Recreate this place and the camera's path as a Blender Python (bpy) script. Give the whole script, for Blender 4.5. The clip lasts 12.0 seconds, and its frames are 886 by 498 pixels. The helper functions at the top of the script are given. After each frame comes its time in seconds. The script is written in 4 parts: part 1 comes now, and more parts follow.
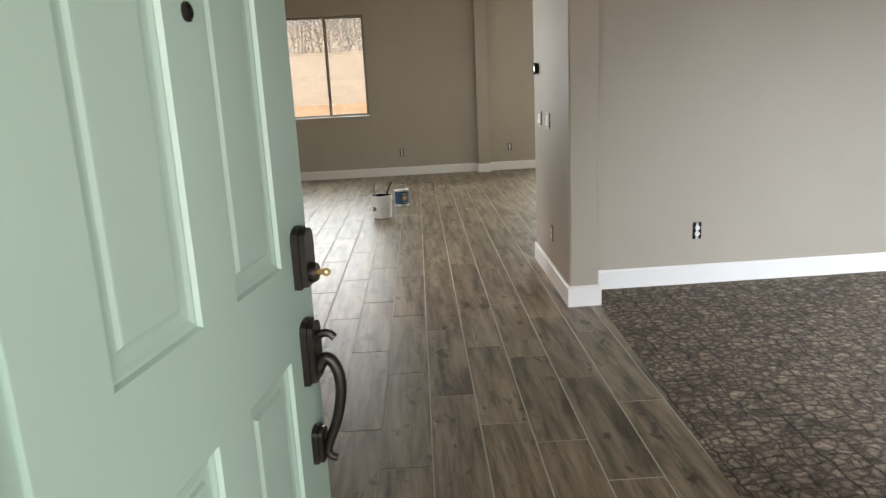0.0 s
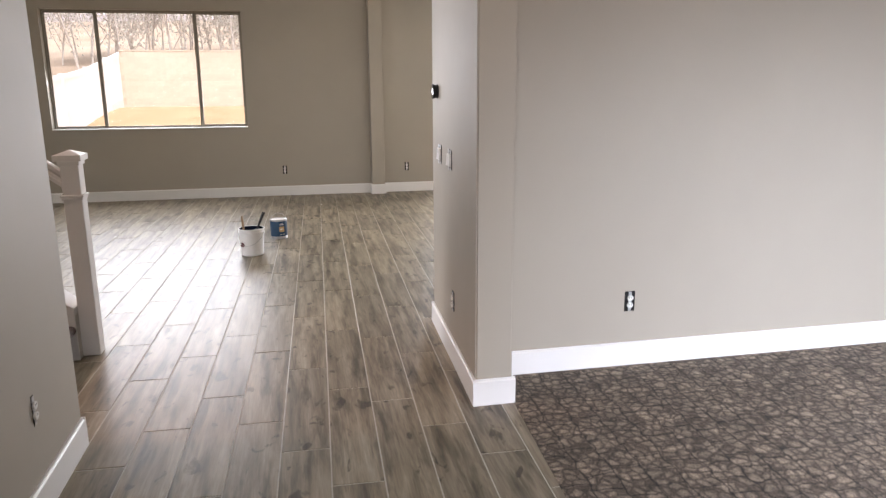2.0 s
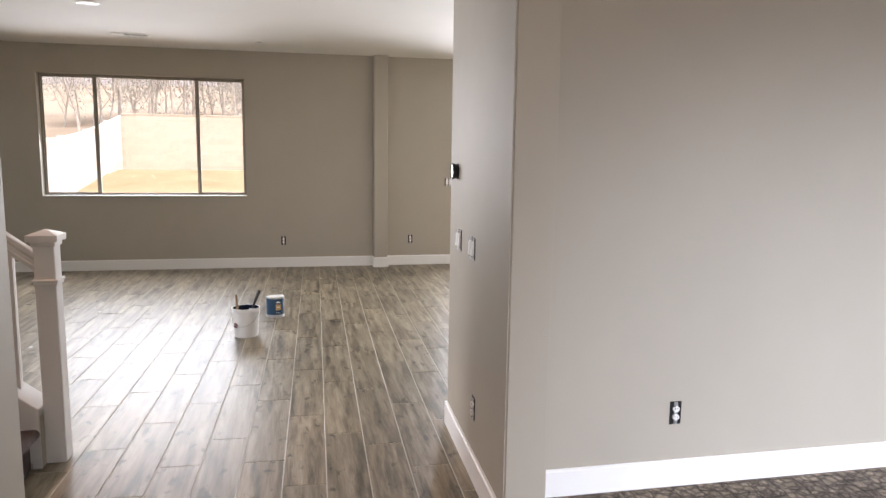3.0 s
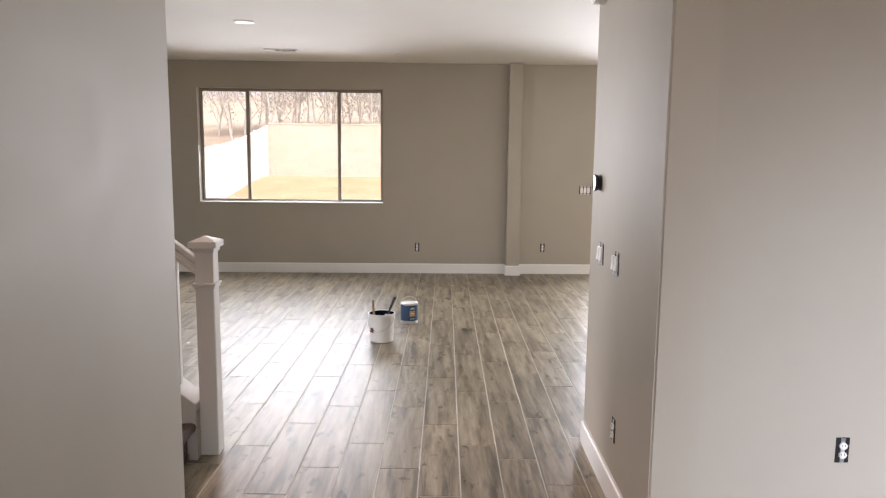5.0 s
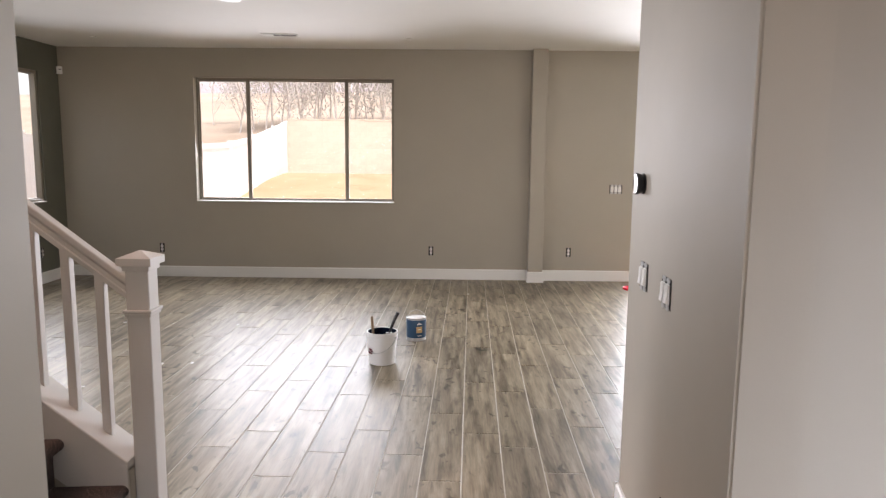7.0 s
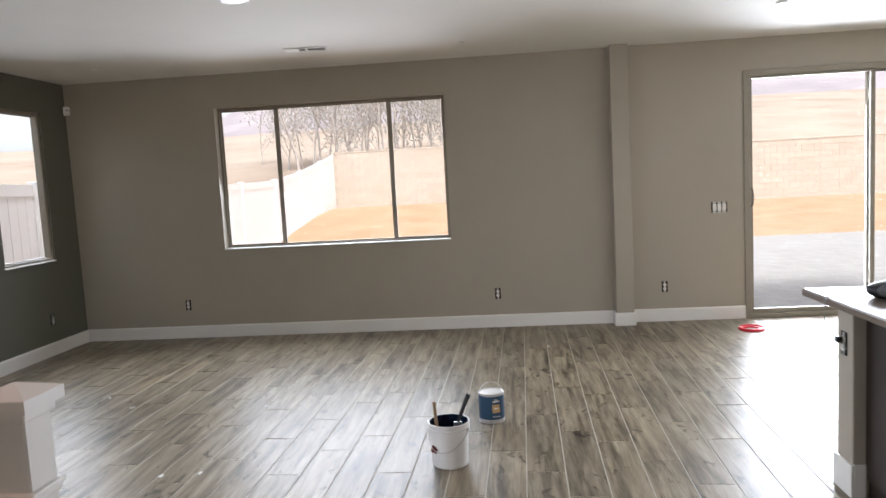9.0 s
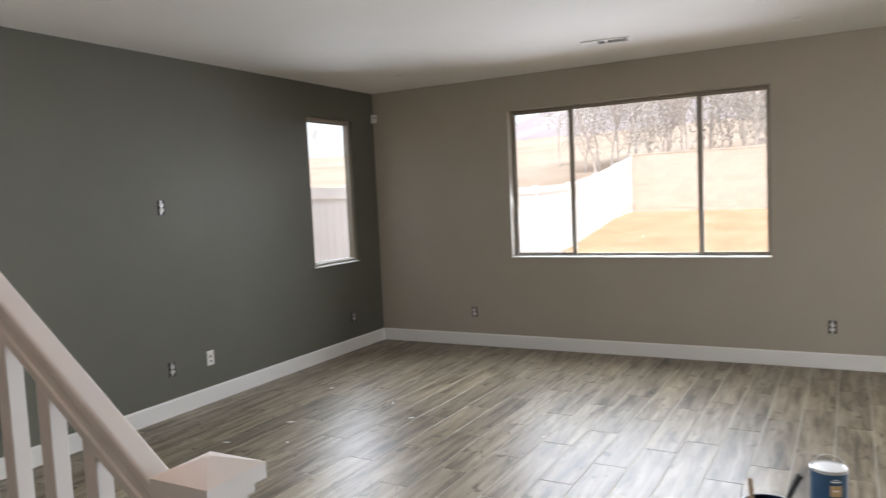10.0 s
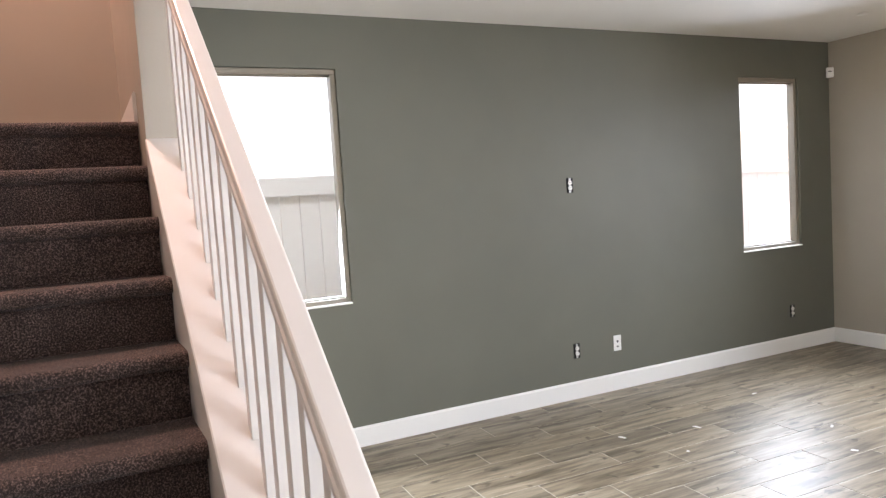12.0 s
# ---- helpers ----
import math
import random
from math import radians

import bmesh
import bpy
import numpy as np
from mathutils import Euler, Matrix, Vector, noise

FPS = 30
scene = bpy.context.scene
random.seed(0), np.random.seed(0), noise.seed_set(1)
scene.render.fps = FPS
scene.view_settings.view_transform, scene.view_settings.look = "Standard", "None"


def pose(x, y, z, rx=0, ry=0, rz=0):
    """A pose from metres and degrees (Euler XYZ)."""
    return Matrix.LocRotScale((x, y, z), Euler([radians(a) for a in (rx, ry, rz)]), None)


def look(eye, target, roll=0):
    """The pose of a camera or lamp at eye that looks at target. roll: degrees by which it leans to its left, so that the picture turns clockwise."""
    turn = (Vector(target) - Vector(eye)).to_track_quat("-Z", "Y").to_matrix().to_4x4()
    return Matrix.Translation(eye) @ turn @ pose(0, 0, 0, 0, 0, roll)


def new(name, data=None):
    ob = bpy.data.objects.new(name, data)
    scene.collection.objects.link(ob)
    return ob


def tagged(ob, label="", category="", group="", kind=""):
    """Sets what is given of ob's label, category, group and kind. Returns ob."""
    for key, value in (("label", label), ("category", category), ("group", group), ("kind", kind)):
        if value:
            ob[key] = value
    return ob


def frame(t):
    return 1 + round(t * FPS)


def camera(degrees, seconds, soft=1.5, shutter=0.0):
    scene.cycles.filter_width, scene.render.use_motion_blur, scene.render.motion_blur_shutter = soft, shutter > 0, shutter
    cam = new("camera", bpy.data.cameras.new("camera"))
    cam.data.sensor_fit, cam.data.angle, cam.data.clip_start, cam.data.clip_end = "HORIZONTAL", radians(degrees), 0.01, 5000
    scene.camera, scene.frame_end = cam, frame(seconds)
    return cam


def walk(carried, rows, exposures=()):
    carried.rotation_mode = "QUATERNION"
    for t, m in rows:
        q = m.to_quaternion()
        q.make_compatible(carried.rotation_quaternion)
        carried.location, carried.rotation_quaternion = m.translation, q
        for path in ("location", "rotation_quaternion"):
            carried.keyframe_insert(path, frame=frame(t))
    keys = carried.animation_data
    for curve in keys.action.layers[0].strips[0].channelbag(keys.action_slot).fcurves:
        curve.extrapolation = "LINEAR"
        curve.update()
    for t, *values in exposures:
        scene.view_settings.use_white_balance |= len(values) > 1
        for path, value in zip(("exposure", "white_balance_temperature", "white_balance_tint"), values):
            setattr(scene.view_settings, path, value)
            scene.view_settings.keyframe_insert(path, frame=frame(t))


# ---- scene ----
cam = camera(64.3, 12.0, soft=1.3, shutter=0.28)
PATH = [
    (0, (0.414, -0.935, 1.38), (0.522, 1.008, 0.919), -2.8),
    (0.5, (0.396, -0.711, 1.376), (0.594, 1.231, 0.939), -0.3),
    (1, (0.375, -0.443, 1.386), (0.728, 1.479, 0.961), -1.4),
    (1.5, (0.547, -0.089, 1.378), (0.931, 1.82, 0.924), -2.9),
    (2, (0.642, 0.152, 1.485), (1.031, 2.059, 1.028), -0.3),
    (2.5, (0.628, 0.406, 1.505), (1.049, 2.322, 1.113), 2.1),
    (3, (0.611, 0.611, 1.547), (1.02, 2.549, 1.27), 0.8),
    (3.5, (0.59, 0.646, 1.571), (0.852, 2.615, 1.334), 1.1),
    (3.7, (0.585, 0.647, 1.578), (0.78, 2.624, 1.344), 0.9),
    (5.5, (0.56, 0.702, 1.556), (0.608, 2.681, 1.273), 0.6),
    (6, (0.599, 0.885, 1.538), (0.677, 2.861, 1.242), 0.6),
    (6.5, (0.7, 1.16, 1.559), (0.728, 3.142, 1.292), 0.3),
    (8.3, (0.613, 2.354, 1.531), (0.476, 4.327, 1.228), -0.3),
    (8.5, (0.58, 2.503, 1.527), (0.434, 4.479, 1.255), -1.8),
    (9, (0.546, 2.813, 1.548), (0.372, 4.796, 1.351), -3.1),
    (9.5, (0.558, 3.12, 1.578), (-0.028, 5.029, 1.467), -2.5),
    (10, (0.412, 3.394, 1.591), (-0.543, 5.145, 1.44), -2.7),
    (10.5, (0.304, 3.568, 1.594), (-1.03, 5.051, 1.445), -3.1),
    (11, (0.277, 3.795, 1.572), (-1.413, 4.857, 1.446), -3.7),
    (11.5, (0.274, 3.891, 1.593), (-1.507, 4.789, 1.453), -3.9),
    (12, (0.285, 3.929, 1.578), (-1.511, 4.796, 1.43), -3.7),
]
EXPOSURES = [(0, 1.02, 6900, 10), (0.5, 1.27, 6800, 21), (1, 1.36, 6800, 22), (2.5, 1.42, 6600, 17), (6.5, 1.5, 6650, 19), (8.5, 1.15, 6300, 16), (9.5, 1.36, 6200, 14), (10.5, 1.55, 6250, 14), (11, 2.27, 6200, 15), (12, 2.3, 6200, 16)]
walk(cam, [(t, look(eye, target, roll)) for t, eye, target, roll in PATH], EXPOSURES)

# ---- light ----
SUN_ELEV, SUN_AZ = 68.0, 155.0          # degrees; azimuth clockwise from +y
world = bpy.data.worlds.new("world")
scene.world = world
world.use_nodes = True
wn = world.node_tree.nodes
sky = wn.new("ShaderNodeTexSky")
sky.sky_type, sky.sun_disc = "NISHITA", False
sky.sun_elevation, sky.sun_rotation = radians(SUN_ELEV), radians(SUN_AZ)
sky.dust_density, sky.air_density = 3.0, 1.2
wn["Background"].inputs["Strength"].default_value = 0.15
haze = wn.new("ShaderNodeHueSaturation")
haze.inputs["Saturation"].default_value = 0.28
world.node_tree.links.new(sky.outputs[0], haze.inputs["Color"])
world.node_tree.links.new(haze.outputs[0], wn["Background"].inputs["Color"])

sun_data = bpy.data.lights.new("sun", "SUN")
sun_data.energy, sun_data.angle, sun_data.color = 1.5, radians(12), (1.0, 0.985, 0.96)
sun = new("sun", sun_data)
az, el = radians(SUN_AZ), radians(SUN_ELEV)
toward = Vector((math.sin(az) * math.cos(el), math.cos(az) * math.cos(el), math.sin(el)))
sun.matrix_world = look(toward * 50, (0, 0, 0))


def window_light(name, at, target, w, h, watts, color=(0.88, 0.94, 1.0), spread=130):
    """Sky light that enters through an opening."""
    d = bpy.data.lights.new(name, "AREA")
    d.shape, d.size, d.size_y, d.energy, d.color, d.spread = "RECTANGLE", w, h, watts, color, radians(spread)
    ob = new(name, d)
    ob.matrix_world = look(at, target)
    return ob


window_light("skylight_back_window", (-1.19, 10.088, 1.67), (-1.0, 6, 0.3), 2.38, 1.46, 28)
window_light("skylight_slider", (4.1, 10.17, 1.22), (3.9, 6, 0.7), 2.3, 2.3, 118, spread=130)
window_light("skylight_side_far", (-4.012, 9.213, 1.67), (-1.2, 6.2, 0.2), 0.72, 1.46, 7.5, spread=125)
window_light("skylight_side_near", (-4.012, 4.957, 1.67), (0, 4.75, 0.6), 0.74, 1.46, 23, spread=120)
window_light("skylight_front_window", (3.6, -0.43, 1.5), (3.9, 3, -1.2), 1.7, 1.4, 54, (0.74, 0.84, 1.0), 102)
window_light("skylight_porch_west", (-0.3, -2.85, 1.25), (1.3, 3.0, 0.9), 3.0, 2.3, 42, (0.97, 0.95, 0.96))
window_light("skylight_porch_east", (3.3, -2.7, 1.25), (0.2, 0.0, 1.0), 2.4, 2.3, 20, (0.95, 0.96, 0.97))
window_light("stairwell_lamp_glow", (-3.55, 3.55, 5.2), (-3.45, 3.55, 0), 0.5, 0.5, 32, (1.0, 0.64, 0.51), 180)


# ---- materials ----
def material(name):
    m = bpy.data.materials.new(name)
    m.use_nodes = True
    return m, m.node_tree.nodes, m.node_tree.links, m.node_tree.nodes["Principled BSDF"]


def coords(n, l, scale=(1, 1, 1), obj=True):
    tc, mp = n.new("ShaderNodeTexCoord"), n.new("ShaderNodeMapping")
    mp.inputs["Scale"].default_value = scale
    l.new(tc.outputs["Object"], mp.inputs["Vector"])
    return mp.outputs["Vector"]


def noise_tex(n, l, vec, scale, detail=4, rough=0.55, dist=0.0):
    t = n.new("ShaderNodeTexNoise")
    t.inputs["Scale"].default_value, t.inputs["Detail"].default_value = scale, detail
    t.inputs["Roughness"].default_value, t.inputs["Distortion"].default_value = rough, dist
    l.new(vec, t.inputs["Vector"])
    return t.outputs["Fac"]


def ramp(n, l, fac, stops):
    r = n.new("ShaderNodeValToRGB")
    e = r.color_ramp.elements
    while len(e) < len(stops):
        e.new(0.5)
    for el_, (p, c) in zip(e, stops):
        el_.position, el_.color = p, (*c, 1) if len(c) == 3 else c
    l.new(fac, r.inputs["Fac"])
    return r.outputs["Color"]


def mix(n, l, fac, a, b, mode="MIX"):
    m = n.new("ShaderNodeMix")
    m.data_type, m.blend_type = "RGBA", mode
    for sock, v in ((m.inputs[0], fac), (m.inputs[6], a), (m.inputs[7], b)):
        if hasattr(v, "is_linked"):
            l.new(v, sock)
        else:
            sock.default_value = v if not isinstance(v, tuple) else (*v, 1)
    return m.outputs[2]


def bump(n, l, height, strength, distance, bsdf):
    b = n.new("ShaderNodeBump")
    b.inputs["Strength"].default_value, b.inputs["Distance"].default_value = strength, distance
    l.new(height, b.inputs["Height"])
    l.new(b.outputs["Normal"], bsdf.inputs["Normal"])


def paint(name, color, rough=0.55, texture=0.25, vary=0.06, tex_scale=90.0, spec=0.4):
    """Painted surface: roller or orange-peel relief, faint unevenness at room scale."""
    m, n, l, b = material(name)
    v = coords(n, l)
    big = noise_tex(n, l, v, 1.3, 3)
    fine = noise_tex(n, l, v, tex_scale, 3)
    lo = tuple(c * (1 - vary) for c in color)
    hi = tuple(min(1, c * (1 + vary)) for c in color)
    l.new(ramp(n, l, big, [(0.3, lo), (0.7, hi)]), b.inputs["Base Color"])
    rr = n.new("ShaderNodeMapRange")
    rr.inputs["To Min"].default_value, rr.inputs["To Max"].default_value = rough - 0.07, rough + 0.07
    l.new(noise_tex(n, l, v, 7, 3), rr.inputs["Value"])
    l.new(rr.outputs[0], b.inputs["Roughness"])
    b.inputs["Specular IOR Level"].default_value = spec
    bump(n, l, fine, texture, 0.002, b)
    return m


def plain(name, color, rough=0.5, metal=0.0, vary=0.08, scale=30, bumpy=0.1, coat=0.0):
    m, n, l, b = material(name)
    v = coords(n, l)
    f = noise_tex(n, l, v, scale, 4)
    l.new(ramp(n, l, f, [(0.3, tuple(c * (1 - vary) for c in color)), (0.7, tuple(min(1, c * (1 + vary)) for c in color))]), b.inputs["Base Color"])
    b.inputs["Roughness"].default_value, b.inputs["Metallic"].default_value = rough, metal
    b.inputs["Coat Weight"].default_value = coat
    if bumpy:
        bump(n, l, f, bumpy, 0.001, b)
    return m


M_WALL = paint("greige_wall_paint", (0.398, 0.360, 0.297), 0.57, 0.10, 0.03, spec=0.38)
M_ACCENT = paint("charcoal_green_wall_paint", (0.139, 0.140, 0.112), 0.5, 0.12, 0.05, spec=0.3)
M_CEIL = paint("white_ceiling_paint", (0.78, 0.76, 0.72), 0.8, 0.5, 0.02, 60)
M_TRIM = paint("white_trim_paint", (0.80, 0.79, 0.76), 0.36, 0.02, 0.015, 40)
M_RAIL = paint("white_rail_paint", (0.63, 0.60, 0.56), 0.34, 0.012, 0.015, 40)
M_DOOR = paint("mint_door_paint", (0.325, 0.45, 0.405), 0.38, 0.03, 0.03, 50)
M_FRAME = plain("tan_vinyl_frame", (0.27, 0.24, 0.19), 0.4, 0, 0.04, 20, 0.05)
M_BRONZE = plain("dark_bronze", (0.010, 0.007, 0.006), 0.34, 0.25, 0.4, 60, 0.1)
M_BRASS = plain("brass_key", (0.35, 0.24, 0.09), 0.3, 1.0)
M_STEEL = plain("galvanised_steel", (0.55, 0.55, 0.55), 0.35, 1.0, 0.15)
M_BLACK = plain("black_plastic", (0.012, 0.012, 0.013), 0.4)
# Near-black put in for shade inside boxes, slots and duct; also sensor lens.
M_DARK = plain("dark_hollow_shade_and_lens", (0.008, 0.008, 0.008), 0.9)
M_WHITEP = plain("white_plastic", (0.80, 0.79, 0.76), 0.35, 0, 0.03, 20, 0.0)
M_BUCKET = plain("white_bucket_plastic", (0.74, 0.73, 0.72), 0.42, 0, 0.04, 14, 0.05)
M_NAVY = plain("navy_paint", (0.006, 0.012, 0.028), 0.25, 0, 0.2, 12, 0.2)
M_BLUE = plain("blue_can_label", (0.012, 0.055, 0.115), 0.4, 0, 0.08, 20, 0.0)
M_TANLABEL = plain("tan_label_patch", (0.50, 0.33, 0.16), 0.5)
M_WOODSTICK = plain("stirring_stick_wood", (0.30, 0.20, 0.12), 0.7, 0, 0.2, 80, 0.2)
M_RED = plain("red_plastic", (0.75, 0.015, 0.04), 0.35, 0, 0.05)
M_ESPRESSO = plain("espresso_cabinet_wood", (0.022, 0.014, 0.011), 0.4, 0, 0.3, 24, 0.1)
M_COUNTER = plain("speckled_stone_counter", (0.15, 0.118, 0.096), 0.3, 0, 0.35, 120, 0.0)
M_VINYL = plain("white_vinyl_fence", (0.84, 0.83, 0.81), 0.5, 0, 0.03, 3, 0.0)
M_CONCRETE = plain("patio_concrete", (0.33, 0.31, 0.285), 0.85, 0, 0.12, 6, 0.3)
M_STUCCO = plain("house_stucco", (0.55, 0.50, 0.43), 0.9, 0, 0.06, 40, 0.4)
# Pale bark, lightened further to paint in distance haze.
M_BARK = plain("haze_pale_bark", (0.50, 0.45, 0.41), 0.9, 0, 0.3, 9, 0.4)
M_PAPER = plain("white_paper_scrap", (0.8, 0.79, 0.76), 0.8)
M_THERMO = plain("glossy_dark_dial", (0.02, 0.02, 0.022), 0.08, 0, 0.1, 20, 0.0, 1.0)
M_CORD = plain("grey_cord", (0.30, 0.30, 0.30), 0.5)
M_GREYBAG = plain("grey_canvas", (0.10, 0.10, 0.105), 0.85, 0, 0.2, 90, 0.3)


def glass_material():
    m, n, l, b = material("window_glass")
    out = n["Material Output"]
    tr, gl, mx, fr = (n.new("ShaderNodeBsdfTransparent"), n.new("ShaderNodeBsdfGlossy"),
                      n.new("ShaderNodeMixShader"), n.new("ShaderNodeMapRange"))
    lw = n.new("ShaderNodeLayerWeight")
    lw.inputs["Blend"].default_value = 0.35
    fr.inputs["From Min"].default_value, fr.inputs["From Max"].default_value = 0.35, 1.0
    fr.inputs["To Min"].default_value, fr.inputs["To Max"].default_value = 0.025, 0.5
    l.new(lw.outputs["Facing"], fr.inputs["Value"])
    tr.inputs[0].default_value = (0.96, 0.97, 0.97, 1)
    gl.inputs["Roughness"].default_value = 0.02
    l.new(fr.outputs[0], mx.inputs[0])
    l.new(tr.outputs[0], mx.inputs[1])
    l.new(gl.outputs[0], mx.inputs[2])
    l.new(mx.outputs[0], out.inputs["Surface"])
    return m


M_GLASS = glass_material()


def tile_material(name, per_island):
    """Wood-look porcelain plank: streaked grain along y, knots, tone by piece, satin glaze."""
    m, n, l, b = material(name)
    if per_island:
        rnd = n.new("ShaderNodeNewGeometry").outputs["Random Per Island"]
    else:
        rnd = n.new("ShaderNodeObjectInfo").outputs["Random"]
    geo = n.new("ShaderNodeNewGeometry")
    shift = n.new("ShaderNodeVectorMath")
    shift.operation = "MULTIPLY_ADD"
    comb = n.new("ShaderNodeCombineXYZ")
    for i in range(3):
        l.new(rnd, comb.inputs[i])
    shift.inputs[1].default_value = (37.0, 91.0, 53.0)
    l.new(comb.outputs[0], shift.inputs[0])
    l.new(geo.outputs["Position"], shift.inputs[2])
    def stretched(sx, sy, scale, detail, rough, dist):
        mp = n.new("ShaderNodeMapping")
        mp.inputs["Scale"].default_value = (sx, sy, 1.0)
        l.new(shift.outputs[0], mp.inputs["Vector"])
        return noise_tex(n, l, mp.outputs[0], scale, detail, rough, dist)

    streak = stretched(20.0, 1.6, 1.0, 5, 0.6, 0.35)
    grain = stretched(70.0, 4.0, 2.0, 4, 0.6, 0.2)
    blot = stretched(15.0, 2.0, 1.0, 4, 0.6, 0.25)
    knot = stretched(16.0, 8.0, 1.0, 3, 0.5, 0.5)
    base = ramp(n, l, streak, [(0.28, (0.115, 0.092, 0.062)), (0.43, (0.212, 0.174, 0.122)), (0.57, (0.298, 0.250, 0.180)), (0.74, (0.40, 0.342, 0.26))])
    dark = ramp(n, l, blot, [(0.33, (0.34, 0.32, 0.28)), (0.51, (1, 1, 1))])
    c = mix(n, l, 0.9, base, dark, "MULTIPLY")
    spots = ramp(n, l, knot, [(0.30, (0.28, 0.26, 0.23)), (0.37, (1, 1, 1))])
    c = mix(n, l, 0.85, c, spots, "MULTIPLY")
    g = ramp(n, l, grain, [(0.3, (0.74, 0.73, 0.71)), (0.65, (1.08, 1.08, 1.08))])
    c = mix(n, l, 0.8, c, g, "MULTIPLY")
    tone = ramp(n, l, rnd, [(0.0, (0.86, 0.86, 0.85)), (0.5, (1.0, 0.99, 0.97)), (1.0, (1.12, 1.10, 1.06))])
    c = mix(n, l, 1.0, c, tone, "MULTIPLY")
    l.new(c, b.inputs["Base Color"])
    rr = n.new("ShaderNodeMapRange")
    rr.inputs["To Min"].default_value, rr.inputs["To Max"].default_value = 0.34, 0.43
    l.new(grain, rr.inputs["Value"])
    l.new(rr.outputs[0], b.inputs["Roughness"])
    b.inputs["Specular IOR Level"].default_value = 0.36
    b.inputs["IOR"].default_value = 1.5
    bump(n, l, grain, 0.12, 0.001, b)
    return m


M_TILE = tile_material("wood_look_tile", False)
M_TILE_FAR = tile_material("wood_look_tile_joined", True)
M_GROUT = plain("pale_grout", (0.50, 0.46, 0.39), 0.85, 0, 0.15, 60, 0.2)


def patterned_carpet():
    """Loop carpet with pale pebbles between dark branching lines."""
    m, n, l, b = material("pebble_pattern_carpet")
    v = coords(n, l)
    warp = n.new("ShaderNodeTexNoise")
    warp.inputs["Scale"].default_value, warp.inputs["Detail"].default_value = 11.0, 5
    l.new(v, warp.inputs["Vector"])
    vm = n.new("ShaderNodeVectorMath")
    vm.operation = "MULTIPLY_ADD"
    vm.inputs[1].default_value = (0.06, 0.06, 0.0)
    l.new(warp.outputs["Color"], vm.inputs[0])
    l.new(v, vm.inputs[2])
    vo = n.new("ShaderNodeTexVoronoi")
    vo.feature = "DISTANCE_TO_EDGE"
    vo.inputs["Scale"].default_value, vo.inputs["Randomness"].default_value = 22.0, 0.8
    l.new(vm.outputs[0], vo.inputs["Vector"])
    vc = n.new("ShaderNodeTexVoronoi")
    vc.inputs["Scale"].default_value, vc.inputs["Randomness"].default_value = 22.0, 0.8
    l.new(vm.outputs[0], vc.inputs["Vector"])
    sep = n.new("ShaderNodeSeparateColor")
    l.new(vc.outputs["Color"], sep.inputs[0])
    cell = ramp(n, l, sep.outputs[0], [(0.0, (0.200, 0.156, 0.115)), (0.6, (0.258, 0.203, 0.151)), (1.0, (0.322, 0.257, 0.195))])
    lines = ramp(n, l, vo.outputs["Distance"], [(0.0, (0.16, 0.15, 0.14)), (0.09, (0.50, 0.48, 0.46)), (0.26, (1, 1, 1))])
    c = mix(n, l, 0.88, cell, lines, "MULTIPLY")
    # woven courses: long wavering lines along y, short ones across
    turn = n.new("ShaderNodeMapping")
    turn.inputs["Rotation"].default_value = (0, 0, radians(91.5))
    l.new(vm.outputs[0], turn.inputs["Vector"])
    course = n.new("ShaderNodeTexBrick")
    course.inputs["Scale"].default_value = 1.0
    course.inputs["Brick Width"].default_value, course.inputs["Row Height"].default_value = 0.105, 0.125
    course.inputs["Mortar Size"].default_value, course.inputs["Mortar Smooth"].default_value = 0.007, 1.0
    l.new(turn.outputs[0], course.inputs["Vector"])
    c = mix(n, l, 0.9, c, ramp(n, l, course.outputs["Fac"], [(0.0, (1, 1, 1)), (1.0, (0.14, 0.13, 0.12))]), "MULTIPLY")
    smear = ramp(n, l, noise_tex(n, l, v, 28, 4, 0.65, 1.2), [(0.34, (0.66, 0.65, 0.64)), (0.64, (1.22, 1.21, 1.19))])
    c = mix(n, l, 0.9, c, smear, "MULTIPLY")
    big = ramp(n, l, noise_tex(n, l, v, 4.5, 4, 0.6), [(0.36, (0.80, 0.79, 0.78)), (0.64, (1.24, 1.22, 1.20))])
    c = mix(n, l, 1.0, c, big, "MULTIPLY")
    tuft = noise_tex(n, l, v, 150, 4, 0.7)
    c = mix(n, l, 1.0, c, ramp(n, l, tuft, [(0.35, (0.5, 0.5, 0.5)), (0.65, (1.35, 1.35, 1.35))]), "MULTIPLY")
    l.new(c, b.inputs["Base Color"])
    b.inputs["Roughness"].default_value = 0.95
    b.inputs["Sheen Weight"].default_value = 0.03
    bump(n, l, tuft, 0.7, 0.004, b)
    return m


def stair_carpet():
    m, n, l, b = material("brown_stair_carpet")
    v = coords(n, l)
    tuft = noise_tex(n, l, v, 190, 4, 0.75)
    c = ramp(n, l, tuft, [(0.36, (0.010, 0.006, 0.005)), (0.50, (0.042, 0.026, 0.021)), (0.63, (0.23, 0.158, 0.138))])
    big = ramp(n, l, noise_tex(n, l, v, 6, 3), [(0.35, (0.8, 0.8, 0.8)), (0.65, (1.1, 1.1, 1.1))])
    l.new(mix(n, l, 1.0, c, big, "MULTIPLY"), b.inputs["Base Color"])
    b.inputs["Roughness"].default_value = 0.95
    b.inputs["Sheen Weight"].default_value = 0.06
    bump(n, l, tuft, 0.9, 0.006, b)
    return m


M_CARPET = patterned_carpet()
M_STAIR = stair_carpet()


